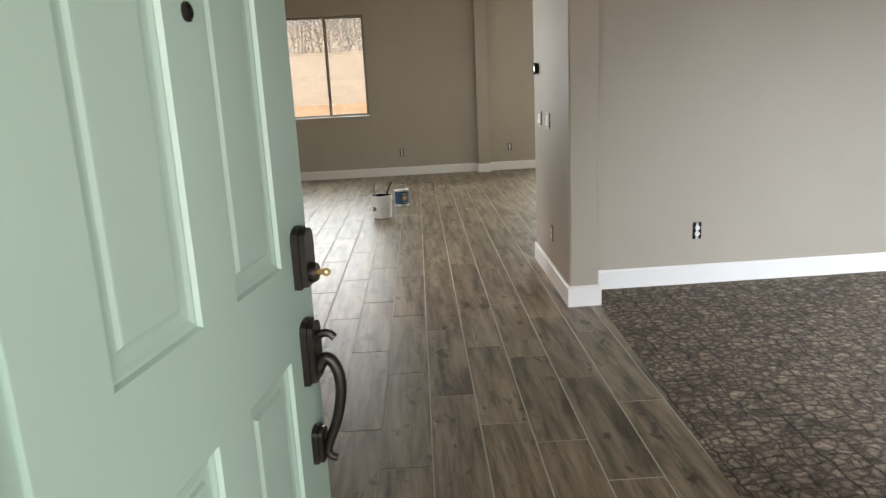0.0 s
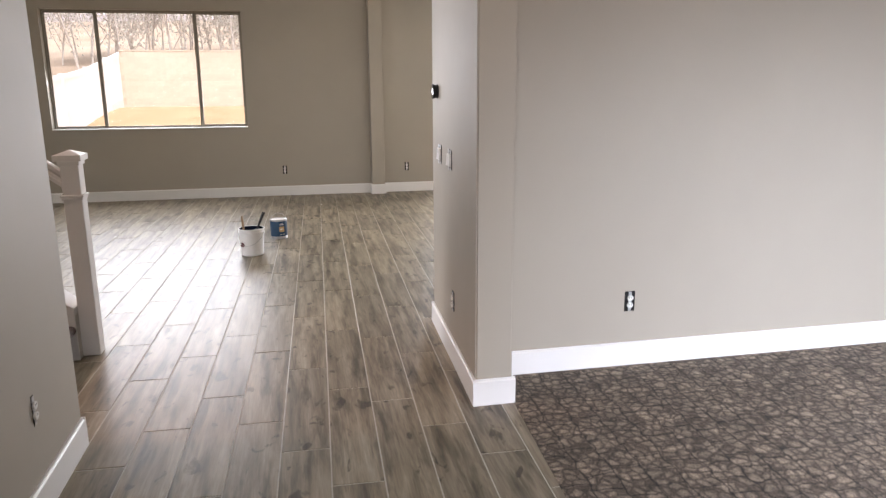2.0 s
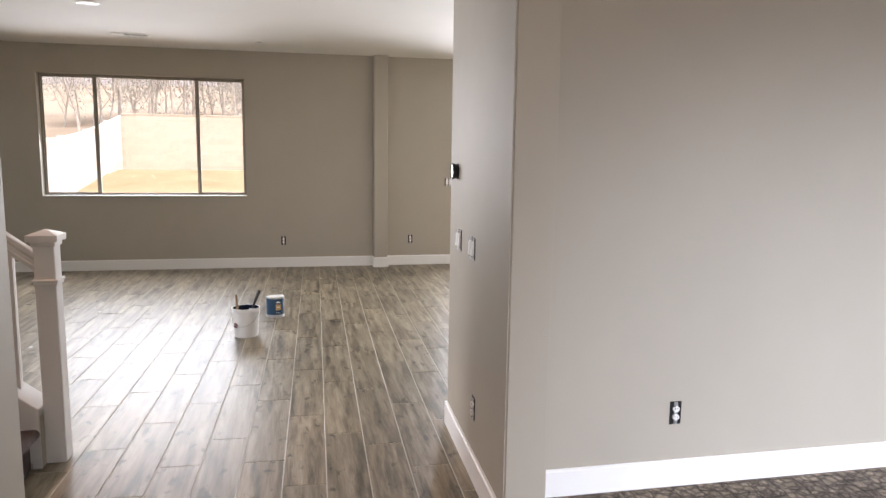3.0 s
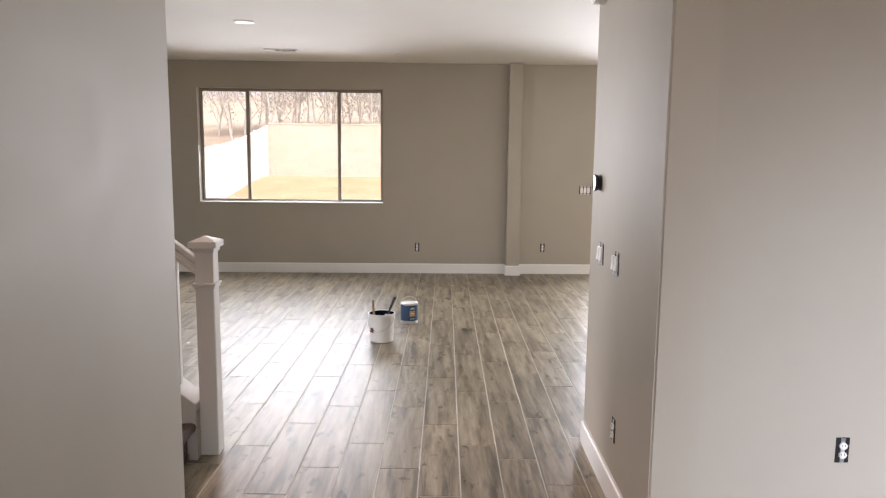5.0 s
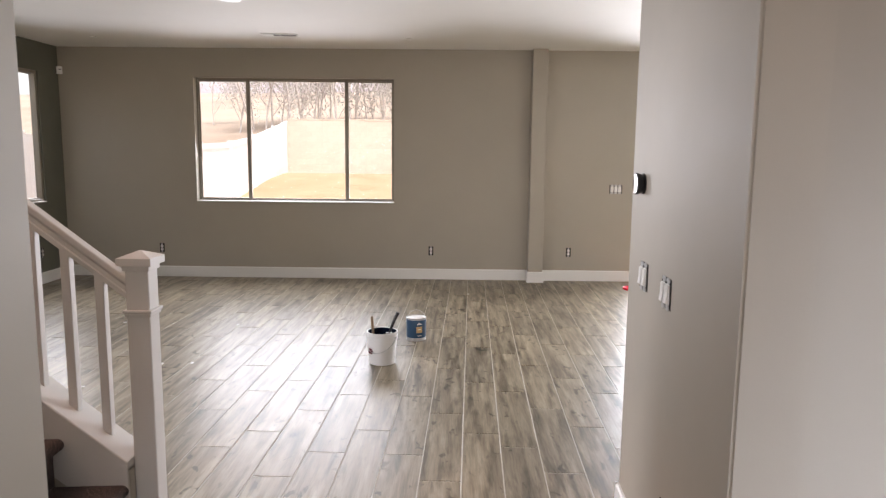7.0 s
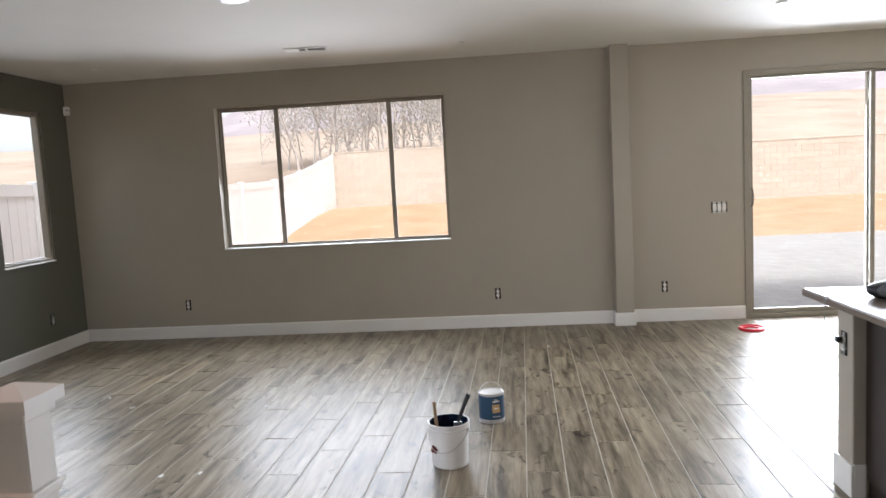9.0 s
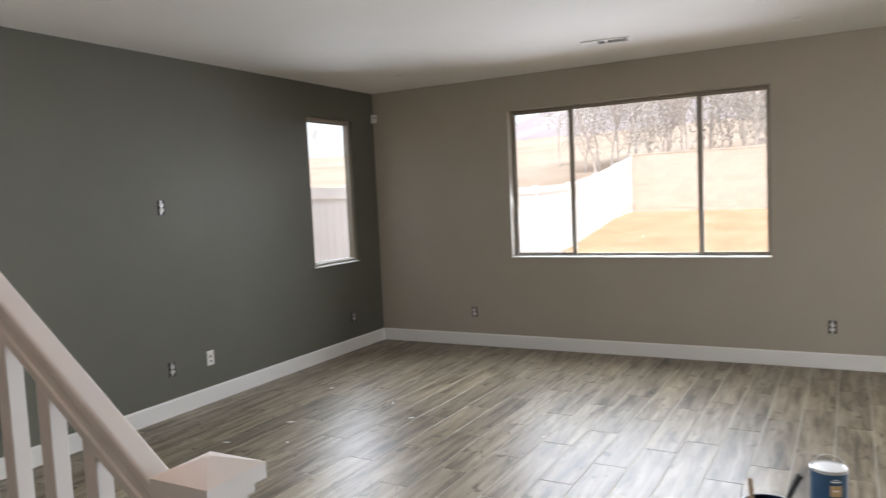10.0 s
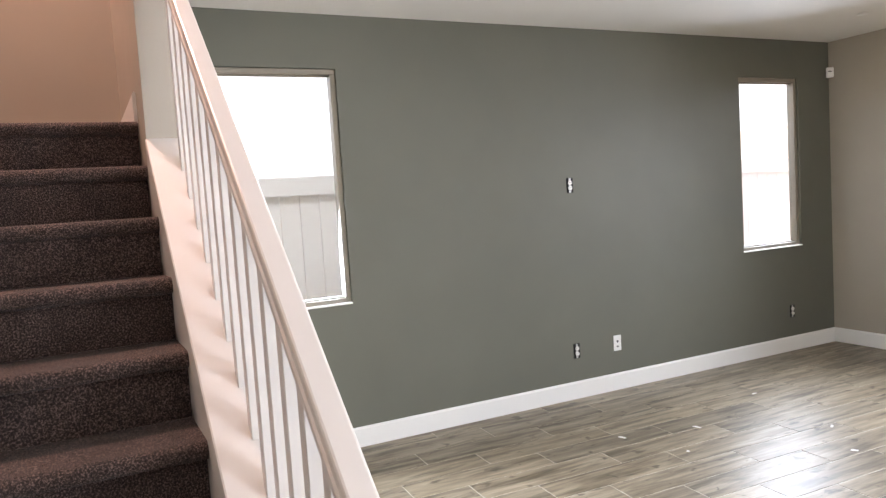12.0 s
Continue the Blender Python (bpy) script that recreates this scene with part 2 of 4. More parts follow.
def block_material(name, per_island):
    m, n, l, b = material(name)
    v = coords(n, l)
    if per_island:
        rnd = n.new("ShaderNodeNewGeometry").outputs["Random Per Island"]
    else:
        rnd = n.new("ShaderNodeObjectInfo").outputs["Random"]
    c = ramp(n, l, rnd, [(0, (0.60, 0.52, 0.42)), (1, (0.67, 0.58, 0.475))])
    f = noise_tex(n, l, v, 14, 4)
    l.new(mix(n, l, 1.0, c, ramp(n, l, f, [(0.3, (0.85, 0.85, 0.85)), (0.7, (1.08, 1.08, 1.08))]), "MULTIPLY"), b.inputs["Base Color"])
    b.inputs["Roughness"].default_value = 0.9
    bump(n, l, f, 0.4, 0.01, b)
    return m


M_BLOCK = block_material("tan_block", False)
M_BLOCK_FAR = block_material("tan_block_joined", True)
M_MORTAR = plain("grey_tan_mortar", (0.54, 0.46, 0.37), 0.95)


def earth_material():
    """Bare orange dirt near the house, dry grass on the hill, haze-painted grey-mauve on the mountain."""
    m, n, l, b = material("dirt_and_dry_grass")
    v = coords(n, l)
    dirt = ramp(n, l, noise_tex(n, l, v, 1.1, 6), [(0.3, (0.35, 0.215, 0.115)), (0.7, (0.44, 0.29, 0.17))])
    grass = ramp(n, l, noise_tex(n, l, v, 0.12, 7, 0.65), [(0.3, (0.26, 0.19, 0.135)), (0.5, (0.37, 0.29, 0.215)), (0.75, (0.44, 0.36, 0.275))])
    sepx = n.new("ShaderNodeSeparateXYZ")
    l.new(v, sepx.inputs[0])
    edge = n.new("ShaderNodeMapRange")
    edge.inputs["From Min"].default_value, edge.inputs["From Max"].default_value = 27.0, 29.0
    l.new(sepx.outputs[1], edge.inputs["Value"])
    # Purple-grey of distance haze, painted as the mountain's colour.
    far_haze_tone = ramp(n, l, noise_tex(n, l, v, 0.05, 6, 0.65), [(0.35, (0.27, 0.235, 0.235)), (0.65, (0.37, 0.32, 0.315))])
    rise = n.new("ShaderNodeMapRange")
    rise.inputs["From Min"].default_value, rise.inputs["From Max"].default_value = 135.0, 165.0
    l.new(sepx.outputs[1], rise.inputs["Value"])
    c = mix(n, l, rise.outputs[0], mix(n, l, edge.outputs[0], dirt, grass), far_haze_tone)
    l.new(c, b.inputs["Base Color"])
    b.inputs["Roughness"].default_value = 0.95
    bump(n, l, noise_tex(n, l, v, 5, 6), 0.5, 0.06, b)
    return m


M_EARTH = earth_material()


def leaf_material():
    m, n, l, b = material("haze_pale_leaves")
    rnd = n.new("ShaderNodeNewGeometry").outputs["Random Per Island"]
    # Far paler than leaves are: distance haze painted into both colours.
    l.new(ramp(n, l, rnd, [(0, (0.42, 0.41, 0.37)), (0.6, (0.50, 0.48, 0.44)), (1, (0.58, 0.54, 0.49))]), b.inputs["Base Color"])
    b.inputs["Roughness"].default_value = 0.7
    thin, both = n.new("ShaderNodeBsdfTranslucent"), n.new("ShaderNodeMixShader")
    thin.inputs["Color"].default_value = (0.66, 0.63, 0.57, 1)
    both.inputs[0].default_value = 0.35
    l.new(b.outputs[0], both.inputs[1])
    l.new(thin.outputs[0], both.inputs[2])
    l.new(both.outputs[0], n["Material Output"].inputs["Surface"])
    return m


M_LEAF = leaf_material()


# ---- building helpers ----
def add_box(bm, lo, hi, bevel=0.0, segments=1):
    lo, hi = [min(a, b) for a, b in zip(lo, hi)], [max(a, b) for a, b in zip(lo, hi)]
    m = Matrix.Translation([(a + b) / 2 for a, b in zip(lo, hi)]) @ Matrix.Diagonal([b - a for a, b in zip(lo, hi)] + [1])
    made = bmesh.ops.create_cube(bm, size=1, matrix=m)["verts"]
    if bevel:
        edges = list({e for v in made for e in v.link_edges})
        bmesh.ops.bevel(bm, geom=edges, offset=bevel, segments=segments, profile=0.5, affect="EDGES")


def add_tube(bm, r0, r1, p0, p1, seg=24, cap=True):
    p0, p1 = Vector(p0), Vector(p1)
    d = p1 - p0
    m = Matrix.Translation((p0 + p1) / 2) @ d.to_track_quat("Z", "Y").to_matrix().to_4x4()
    bmesh.ops.create_cone(bm, cap_ends=cap, segments=seg, radius1=r0, radius2=r1, depth=d.length, matrix=m)


def add_lathe(bm, profile, centre=(0, 0, 0), seg=40, axis="Z"):
    """Turn a list of (radius, height) about an axis through centre. Returns the vertices."""
    rings = []
    for r, h in profile:
        ring = []
        for i in range(seg):
            a = 2 * math.pi * i / seg
            p = (r * math.cos(a), r * math.sin(a), h)
            if axis == "-X":
                p = (-h, p[0], p[1])
            ring.append(bm.verts.new([c + q for c, q in zip(centre, p)]))
        rings.append(ring)
    for a, b in zip(rings, rings[1:]):
        for i in range(seg):
            bm.faces.new((a[i], a[(i + 1) % seg], b[(i + 1) % seg], b[i]))
    return [v for ring in rings for v in ring]


def add_prism(bm, outline, axis, a, b):
    """Extrude a closed outline of 2D points from a to b along an axis."""
    def at(p, h):
        return {"x": (h, p[0], p[1]), "y": (p[0], h, p[1]), "z": (p[0], p[1], h)}[axis]
    lo, hi = [bm.verts.new(at(p, a)) for p in outline], [bm.verts.new(at(p, b)) for p in outline]
    bm.faces.new(lo), bm.faces.new(hi)
    for i in range(len(outline)):
        j = (i + 1) % len(outline)
        bm.faces.new((lo[i], lo[j], hi[j], hi[i]))


def sweep(bm, points, radius, seg=10):
    """A round bar along a smooth path."""
    pts = [Vector(p) for p in points]
    rings, side = [], None
    for i, p in enumerate(pts):
        d = (pts[min(i + 1, len(pts) - 1)] - pts[max(i - 1, 0)]).normalized()
        if side is None:
            side = d.orthogonal().normalized()
        side = (side - d * side.dot(d)).normalized()
        up = d.cross(side)
        r = radius(i / (len(pts) - 1)) if callable(radius) else radius
        rings.append([bm.verts.new(p + side * r * math.cos(2 * math.pi * k / seg) + up * r * math.sin(2 * math.pi * k / seg)) for k in range(seg)])
    for a, b in zip(rings, rings[1:]):
        for k in range(seg):
            bm.faces.new((a[k], a[(k + 1) % seg], b[(k + 1) % seg], b[k]))
    bm.faces.new(rings[0]), bm.faces.new(rings[-1])


def spline(ctrl, n=24):
    """Catmull-Rom through control points."""
    c = [Vector(p) for p in ctrl]
    c = [c[0] * 2 - c[1]] + c + [c[-1] * 2 - c[-2]]
    out = []
    for i in range(1, len(c) - 2):
        for k in range(n):
            t = k / n
            a, b, d, e = c[i - 1:i + 3]
            out.append(0.5 * ((2 * b) + (d - a) * t + (2 * a - 5 * b + 4 * d - e) * t * t + (3 * b - a - 3 * d + e) * t ** 3))
    return out + [c[-2]]


def mesh_of(name, bm, mat, smooth=False):
    bmesh.ops.recalc_face_normals(bm, faces=bm.faces)
    me = bpy.data.meshes.new(name)
    bm.to_mesh(me)
    bm.free()
    me.materials.append(mat)
    if smooth:
        me.shade_smooth()
        me.set_sharp_from_angle(angle=radians(35))
    return me


def part(name, bm, mat, parent=None, label="", smooth=False):
    ob = new(name, mesh_of(name, bm, mat, smooth))
    if parent:
        ob.parent = parent
    if label:
        tagged(ob, label)
    return ob


def thing(name, at, label, category, group="", kind="", rz=0.0):
    ob = new(name)
    ob.empty_display_size = 0.05
    ob.matrix_basis = pose(*at, 0, 0, rz)
    return tagged(ob, label, category, group, kind)


def structure(name, bm, mat, label, category):
    return tagged(part(name, bm, mat), label, category, kind="structure")


def wall_boxes(along, lo, hi, a0, a1, z0, z1, holes=()):
    """A wall slab along x or y between lo and hi across, with rectangular openings (a0, a1, z0, z1)."""
    bm = bmesh.new()

    def put(p0, p1, q0, q1):
        if p1 - p0 > 1e-4 and q1 - q0 > 1e-4:
            add_box(bm, *(((p0, lo, q0), (p1, hi, q1)) if along == "x" else ((lo, p0, q0), (hi, p1, q1))))
    x = a0
    for h0, h1, g0, g1 in sorted(holes):
        put(x, h0, z0, z1)
        put(h0, h1, z0, g0)
        put(h0, h1, g1, z1)
        x = h1
    put(x, a1, z0, z1)
    return bm


# ---- structure ----
CEIL = 2.745
BASE_H, BASE_T = 0.130, 0.014
BACK_WIN = (-2.39, 0.005, 0.932, 2.405)
SLIDER = (2.92, 5.32, 0.0, 2.438)
SIDE_FAR = (8.846, 9.58, 0.938, 2.418)
SIDE_NEAR = (4.58, 5.333, 0.938, 2.415)

structure("wall_back", wall_boxes("x", 10.0, 10.19, -4.19, 6.2, -0.2, 5.5, [BACK_WIN, SLIDER]), M_WALL,
          "greige painted back wall with a wide window and a sliding door", "wall")
structure("wall_accent", wall_boxes("y", -4.10, -4.0, 4.29, 10.0, -0.2, 5.5, [SIDE_FAR, SIDE_NEAR]), M_ACCENT,
          "dark grey-green painted accent wall with two tall windows", "wall")
structure("wall_stair_end", wall_boxes("y", -4.19, -4.0, -0.4, 4.29, -0.2, 5.5), M_WALL, "greige painted wall behind the stair landing", "wall")
structure("wall_stair_side", wall_boxes("x", 2.995, 3.115, -4.0, -0.305, 0.0, 5.5), M_WALL, "greige painted wall beside the stairs", "wall")
structure("wall_hall", wall_boxes("y", -0.425, -0.305, -0.25, 2.995, 0.0, CEIL), M_WALL, "greige painted hall wall", "wall")
structure("wall_front", wall_boxes("x", -0.40, -0.25, -4.0, 6.2, -0.2, 5.5, [(0.03, 1.045, -0.2, 2.11), (2.75, 4.45, 0.8, 2.2)]), M_WALL,
          "front wall with the entrance opening and a window", "wall")
structure("wall_right", wall_boxes("y", 6.05, 6.2, -0.25, 10.0, 0.0, CEIL), M_WALL, "greige painted end wall", "wall")
structure("ceiling", (lambda bm: (add_box(bm, (-4.0, 4.29, CEIL), (6.05, 10.0, CEIL + 0.25)), add_box(bm, (-0.95, -0.25, CEIL), (6.05, 4.29, CEIL + 0.25)),
                                  add_box(bm, (-4.0, -0.25, CEIL), (-0.95, 2.995, CEIL + 0.25)), bm)[-1])(bmesh.new()), M_CEIL, "flat white painted ceiling", "ceiling")
structure("ceiling_stairwell", (lambda bm: (add_box(bm, (-4.0, 3.115, 5.3), (-0.95, 4.29, 5.5)), bm)[-1])(bmesh.new()), M_CEIL, "white ceiling above the stairwell", "ceiling")
structure("wall_stairwell_upper", (lambda bm: (add_box(bm, (-0.95, 3.115, CEIL + 0.25), (-0.83, 4.29, 5.5)), add_box(bm, (-2.86, 4.155, CEIL + 0.004), (-0.95, 4.29, 5.5)), bm)[-1])(bmesh.new()), M_WALL, "greige wall closing the upper stairwell", "wall")
structure("roof_slab", (lambda bm: (add_box(bm, (-4.4, -2.9, 5.5), (6.4, 10.4, 5.7)), bm)[-1])(bmesh.new()), M_STUCCO, "plain roof over the house", "roof")
# Unseen slab added to keep direct sun off the entrance and front window.
structure("porch_sun_blocker", (lambda bm: (add_box(bm, (-4.19, -2.9, 2.55), (6.2, -0.4, 2.75)), bm)[-1])(bmesh.new()), M_STUCCO, "unseen slab added to block sun at the entrance", "roof")
structure("porch_slab", (lambda bm: (add_box(bm, (-4.19, -3.2, -0.3), (6.2, -0.40, -0.03)), bm)[-1])(bmesh.new()), M_CONCRETE, "concrete porch slab at the front door", "porch")

# end block of the entry: thermostat wall, its nib and the carpet room's wall
bm = bmesh.new()
add_prism(bm, [(1.405, 3.143), (1.583, 3.143), (1.583, 3.453), (6.05, 3.453), (6.05, 4.385), (1.446, 4.385)], "z", 0, CEIL)
bmesh.ops.bevel(bm, geom=[e for e in bm.edges if abs(e.verts[0].co.z - e.verts[1].co.z) > 1], offset=0.008, segments=3, affect="EDGES")
structure("wall_entry_block", bm, M_WALL, "greige wall block between hall, carpeted room and kitchen", "wall")
bm = bmesh.new()
add_box(bm, (1.631, 9.853, 0), (1.805, 10.0, CEIL), 0.004)
structure("wall_pilaster", bm, M_WALL, "greige painted pilaster on the back wall", "pilaster")

# stair enclosure: full wall at the landing, sloped knee wall below the rail
STEP_R, STEP_T, NOSE_X, STEPS = 0.196, 0.25, -0.60, 10
SLOPE = STEP_R / STEP_T
RAIL_Y, LAND_X, SKEW, RAIL_SKEW = 4.252, -2.60, 0.02, 0.0117


def skew(bm, amount=SKEW):
    """The flight runs slightly askew to the house walls."""
    for v in bm.verts:
        v.co.y += amount * (v.co.x + 0.6)
    return bm


def cap_z(x):
    return 0.385 + SLOPE * (-0.711 - x)


def rail_z(x):
    return 1.096 + 0.772 * (-0.669 - x)


bm = bmesh.new()
add_box(bm, (-4.0, 4.155, 0), (LAND_X, 4.29, CEIL + 0.25))
add_box(bm, (-4.0, 4.155, CEIL + 0.25), (LAND_X - 0.02, 4.29, 5.5))
structure("wall_landing_side", skew(bm), M_WALL, "greige painted wall where the stair rail ends", "wall")
bm = bmesh.new()
add_prism(bm, [(-0.60, 0), (LAND_X, 0), (LAND_X, cap_z(LAND_X) - 0.03), (-0.60, cap_z(-0.60) - 0.03)], "y", 4.155, 4.29)
structure("wall_stair_knee", skew(bm), M_WALL, "sloped greige knee wall under the stair rail", "wall")


def baseboard(p, q, side, h=BASE_H, z=0.0):
    """A board from p to q on the floor, thickness to the given side, with a stepped top edge."""
    p, q, side = Vector((*p, 0)), Vector((*q, 0)), Vector((*side, 0))
    bm = bmesh.new()
    prof = [(0, 0), (BASE_T, 0), (BASE_T, h - 0.012), (BASE_T - 0.005, h - 0.006), (BASE_T - 0.006, h), (0, h)]
    ends = [[bm.verts.new(e + side * a + Vector((0, 0, z + b))) for a, b in prof] for e in (p, q)]
    bm.faces.new(ends[0]), bm.faces.new(ends[1])
    for i in range(len(prof)):
        j = (i + 1) % len(prof)
        bm.faces.new((ends[0][i], ends[0][j], ends[1][j], ends[1][i]))
    return structure("baseboard", bm, M_TRIM, "white painted wooden baseboard", "baseboard")


T = BASE_T
baseboard((-4.0, 10.0), (1.631 - T, 10.0), (0, -1))
baseboard((1.805 + T, 10.0), (2.92, 10.0), (0, -1))
baseboard((1.631 - T, 9.853), (1.805 + T, 9.853), (0, -1))
baseboard((1.631, 9.853), (1.631, 10.0), (-1, 0))
baseboard((1.805, 9.853), (1.805, 10.0), (1, 0))
baseboard((-4.0, 4.29), (-4.0, 10.0 - T), (1, 0))
baseboard((-0.305, -0.25), (-0.305, 3.115), (1, 0))
baseboard((-0.305 + T, 3.115), (-0.62, 3.115), (0, 1))
baseboard((1.405, 3.143), (1.446, 4.385), (-1, 0))
baseboard((1.405 - T, 3.143), (1.583 + T, 3.143), (0, -1))
baseboard((1.583, 3.143), (1.583, 3.453), (1, 0))
baseboard((1.583 + T, 3.453), (6.05, 3.453), (0, -1))
baseboard((1.446 - T, 4.385), (6.05, 4.385), (0, 1))
baseboard((-4.0, 4.29), (-0.60, 4.29), (0, 1))
baseboard((-4.0, 4.155 + SKEW * -3.4), (-2.9, 4.155 + SKEW * -2.3), (0, -1), 0.13, STEP_R * STEPS)
baseboard((-4.0, 3.115), (-4.0, 4.155 - T), (1, 0), 0.13, STEP_R * STEPS)


# windows
def window_unit(name, along, at, a0, a1, z0, z1, outward, lites, label, f=0.022):
    """A framed unit set at depth `at` in its opening; lites are (from, to, sash) across the opening."""
    root = tagged(new(name), label, "window", kind="structure")

    def box(bm, p0, p1, q0, q1, d0, d1, bev=0.003):
        lo, hi = at + outward * d0, at + outward * d1
        add_box(bm, *(((p0, lo, q0), (p1, hi, q1)) if along == "x" else ((lo, p0, q0), (hi, p1, q1))), bev)
    bm = bmesh.new()
    box(bm, a0, a1, z1 - f, z1, 0, 0.07), box(bm, a0, a1, z0, z0 + f, 0, 0.07)
    box(bm, a0, a0 + f, z0 + f, z1 - f, 0, 0.07), box(bm, a1 - f, a1, z0 + f, z1 - f, 0, 0.07)
    part("window_frame", bm, M_FRAME, root)
    for l0, l1, sash in lites:
        d = 0.012 if sash else 0.032
        w = 0.018 if sash else 0.011
        wl, wr = (0.046 if sash == 1 else w), (0.046 if sash == 2 else w)
        bm = bmesh.new()
        box(bm, l0, l1, z1 - f - w, z1 - f, d, d + 0.022, 0.002), box(bm, l0, l1, z0 + f, z0 + f + w, d, d + 0.022, 0.002)
        box(bm, l0, l0 + wl, z0 + f + w, z1 - f - w, d, d + 0.022, 0.002), box(bm, l1 - wr, l1, z0 + f + w, z1 - f - w, d, d + 0.022, 0.002)
        sash_ob = part("sash", bm, M_FRAME, root)
        bm = bmesh.new()
        box(bm, l0 + wl, l1 - wr, z0 + f + w, z1 - f - w, d + 0.009, d + 0.013, 0)
        pane = part("pane", bm, M_GLASS, sash_ob, "clear window glass")
        pane.visible_shadow = False
        if sash == 2:
            bm = bmesh.new()
            zc = z0 + 0.48 * (z1 - z0)
            box(bm, l1 - wr + 0.004, l1 - 0.006, zc - 0.035, zc + 0.035, d - 0.012, d, 0.003)
            part("latch", bm, M_FRAME, sash_ob)
    return root


x0, x1, z0, z1 = BACK_WIN
back = window_unit("window_1", "x", 10.095, x0, x1, z0, z1, 1,
                   [(x0 + 0.02, -1.745, 2), (-1.765, -0.575, 0), (-0.60, x1 - 0.02, 1)], "wide tan-framed sliding window in three lites")
y0, y1, z0, z1 = SIDE_FAR
window_unit("window_2", "y", -4.020, y0, y1, z0, z1, -1, [(y0 + 0.02, y1 - 0.02, 0)], "tall narrow tan-framed fixed window", 0.034)
y0, y1, z0, z1 = SIDE_NEAR
window_unit("window_3", "y", -4.020, y0, y1, z0, z1, -1, [(y0 + 0.02, y1 - 0.02, 0)], "tall tan-framed fixed window beside the stairs", 0.034)
window_unit("window_4", "x", -0.33, 2.75, 4.45, 0.8, 2.2, -1, [(2.78, 3.62, 1), (3.58, 4.42, 0)], "front window of the carpeted room")
for nm, lo, hi in (("window_sill", (BACK_WIN[0], 9.985, BACK_WIN[2] - 0.004), (BACK_WIN[1], 10.095, BACK_WIN[2] + 0.008)),
                   ("window_sill", (-4.020, SIDE_FAR[0], SIDE_FAR[2] - 0.004), (-3.988, SIDE_FAR[1], SIDE_FAR[2] + 0.008)),
                   ("window_sill", (-4.020, SIDE_NEAR[0], SIDE_NEAR[2] - 0.004), (-3.988, SIDE_NEAR[1], SIDE_NEAR[2] + 0.008))):
    bm = bmesh.new()
    add_box(bm, lo, hi, 0.003)
    structure(nm, bm, M_TRIM, "white painted window sill", "window sill")

# sliding glass door
x0, x1, z0, z1 = SLIDER
door = tagged(new("door_2"), "tan-framed sliding glass patio door, closed", "sliding door", kind="structure")
bm = bmesh.new()
f = 0.055
add_box(bm, (x0, 9.985, z1 - f), (x1, 10.11, z1), 0.003), add_box(bm, (x0, 9.985, 0), (x1, 10.11, 0.045), 0.003)
add_box(bm, (x0, 9.985, 0.045), (x0 + f, 10.11, z1 - f), 0.003), add_box(bm, (x1 - f, 9.985, 0.045), (x1, 10.11, z1 - f), 0.003)
part("door_frame", bm, M_FRAME, door)
for a, b, d in ((x0 + f - 0.01, 4.16, 10.015), (4.10, x1 - f + 0.01, 10.06)):
    w = 0.045
    bm = bmesh.new()
    add_box(bm, (a, d, 0.045), (b, d + 0.035, 0.045 + w), 0.003), add_box(bm, (a, d, z1 - f - w + 0.02), (b, d + 0.035, z1 - f), 0.003)
    add_box(bm, (a, d, 0.045 + w), (a + w, d + 0.035, z1 - f - w + 0.02), 0.003), add_box(bm, (b - w, d, 0.045 + w), (b, d + 0.035, z1 - f - w + 0.02), 0.003)
    leaf = part("door_panel", bm, M_FRAME, door)
    bm = bmesh.new()
    add_box(bm, (a + w, d + 0.015, 0.045 + w), (b - w, d + 0.02, z1 - f - w + 0.02))
    part("pane", bm, M_GLASS, leaf, "clear door glass").visible_shadow = False
    if d < 10.05:
        bm = bmesh.new()
        sweep(bm, spline([(a + 0.022, d, 1.12), (a + 0.03, d - 0.035, 1.14), (a + 0.034, d - 0.042, 1.21), (a + 0.03, d - 0.035, 1.28), (a + 0.022, d, 1.30)], 8), 0.007, 8)
        part("door_handle", bm, M_FRAME, leaf, "curved tan pull handle", True)


# ---- entrance door ----
HINGE, OPEN = Vector((0.080, -0.367)), math.degrees(math.atan2(0.275, 0.056))
front_door = thing("door_1", (HINGE.x, HINGE.y, 0), "mint green panelled front door standing open", "front door", kind="structure", rz=OPEN)
# local: x along the leaf from the hinge, the outer face at y = 0 looking to -y
DW, DT, DB, DH = 0.757, 0.044, 0.012, 2.075
COLS = [(0.131, 0.330), (0.437, 0.619)]
ROWSZ = [(0.20, 0.913), (1.083, 1.72), (1.79, 1.97)]


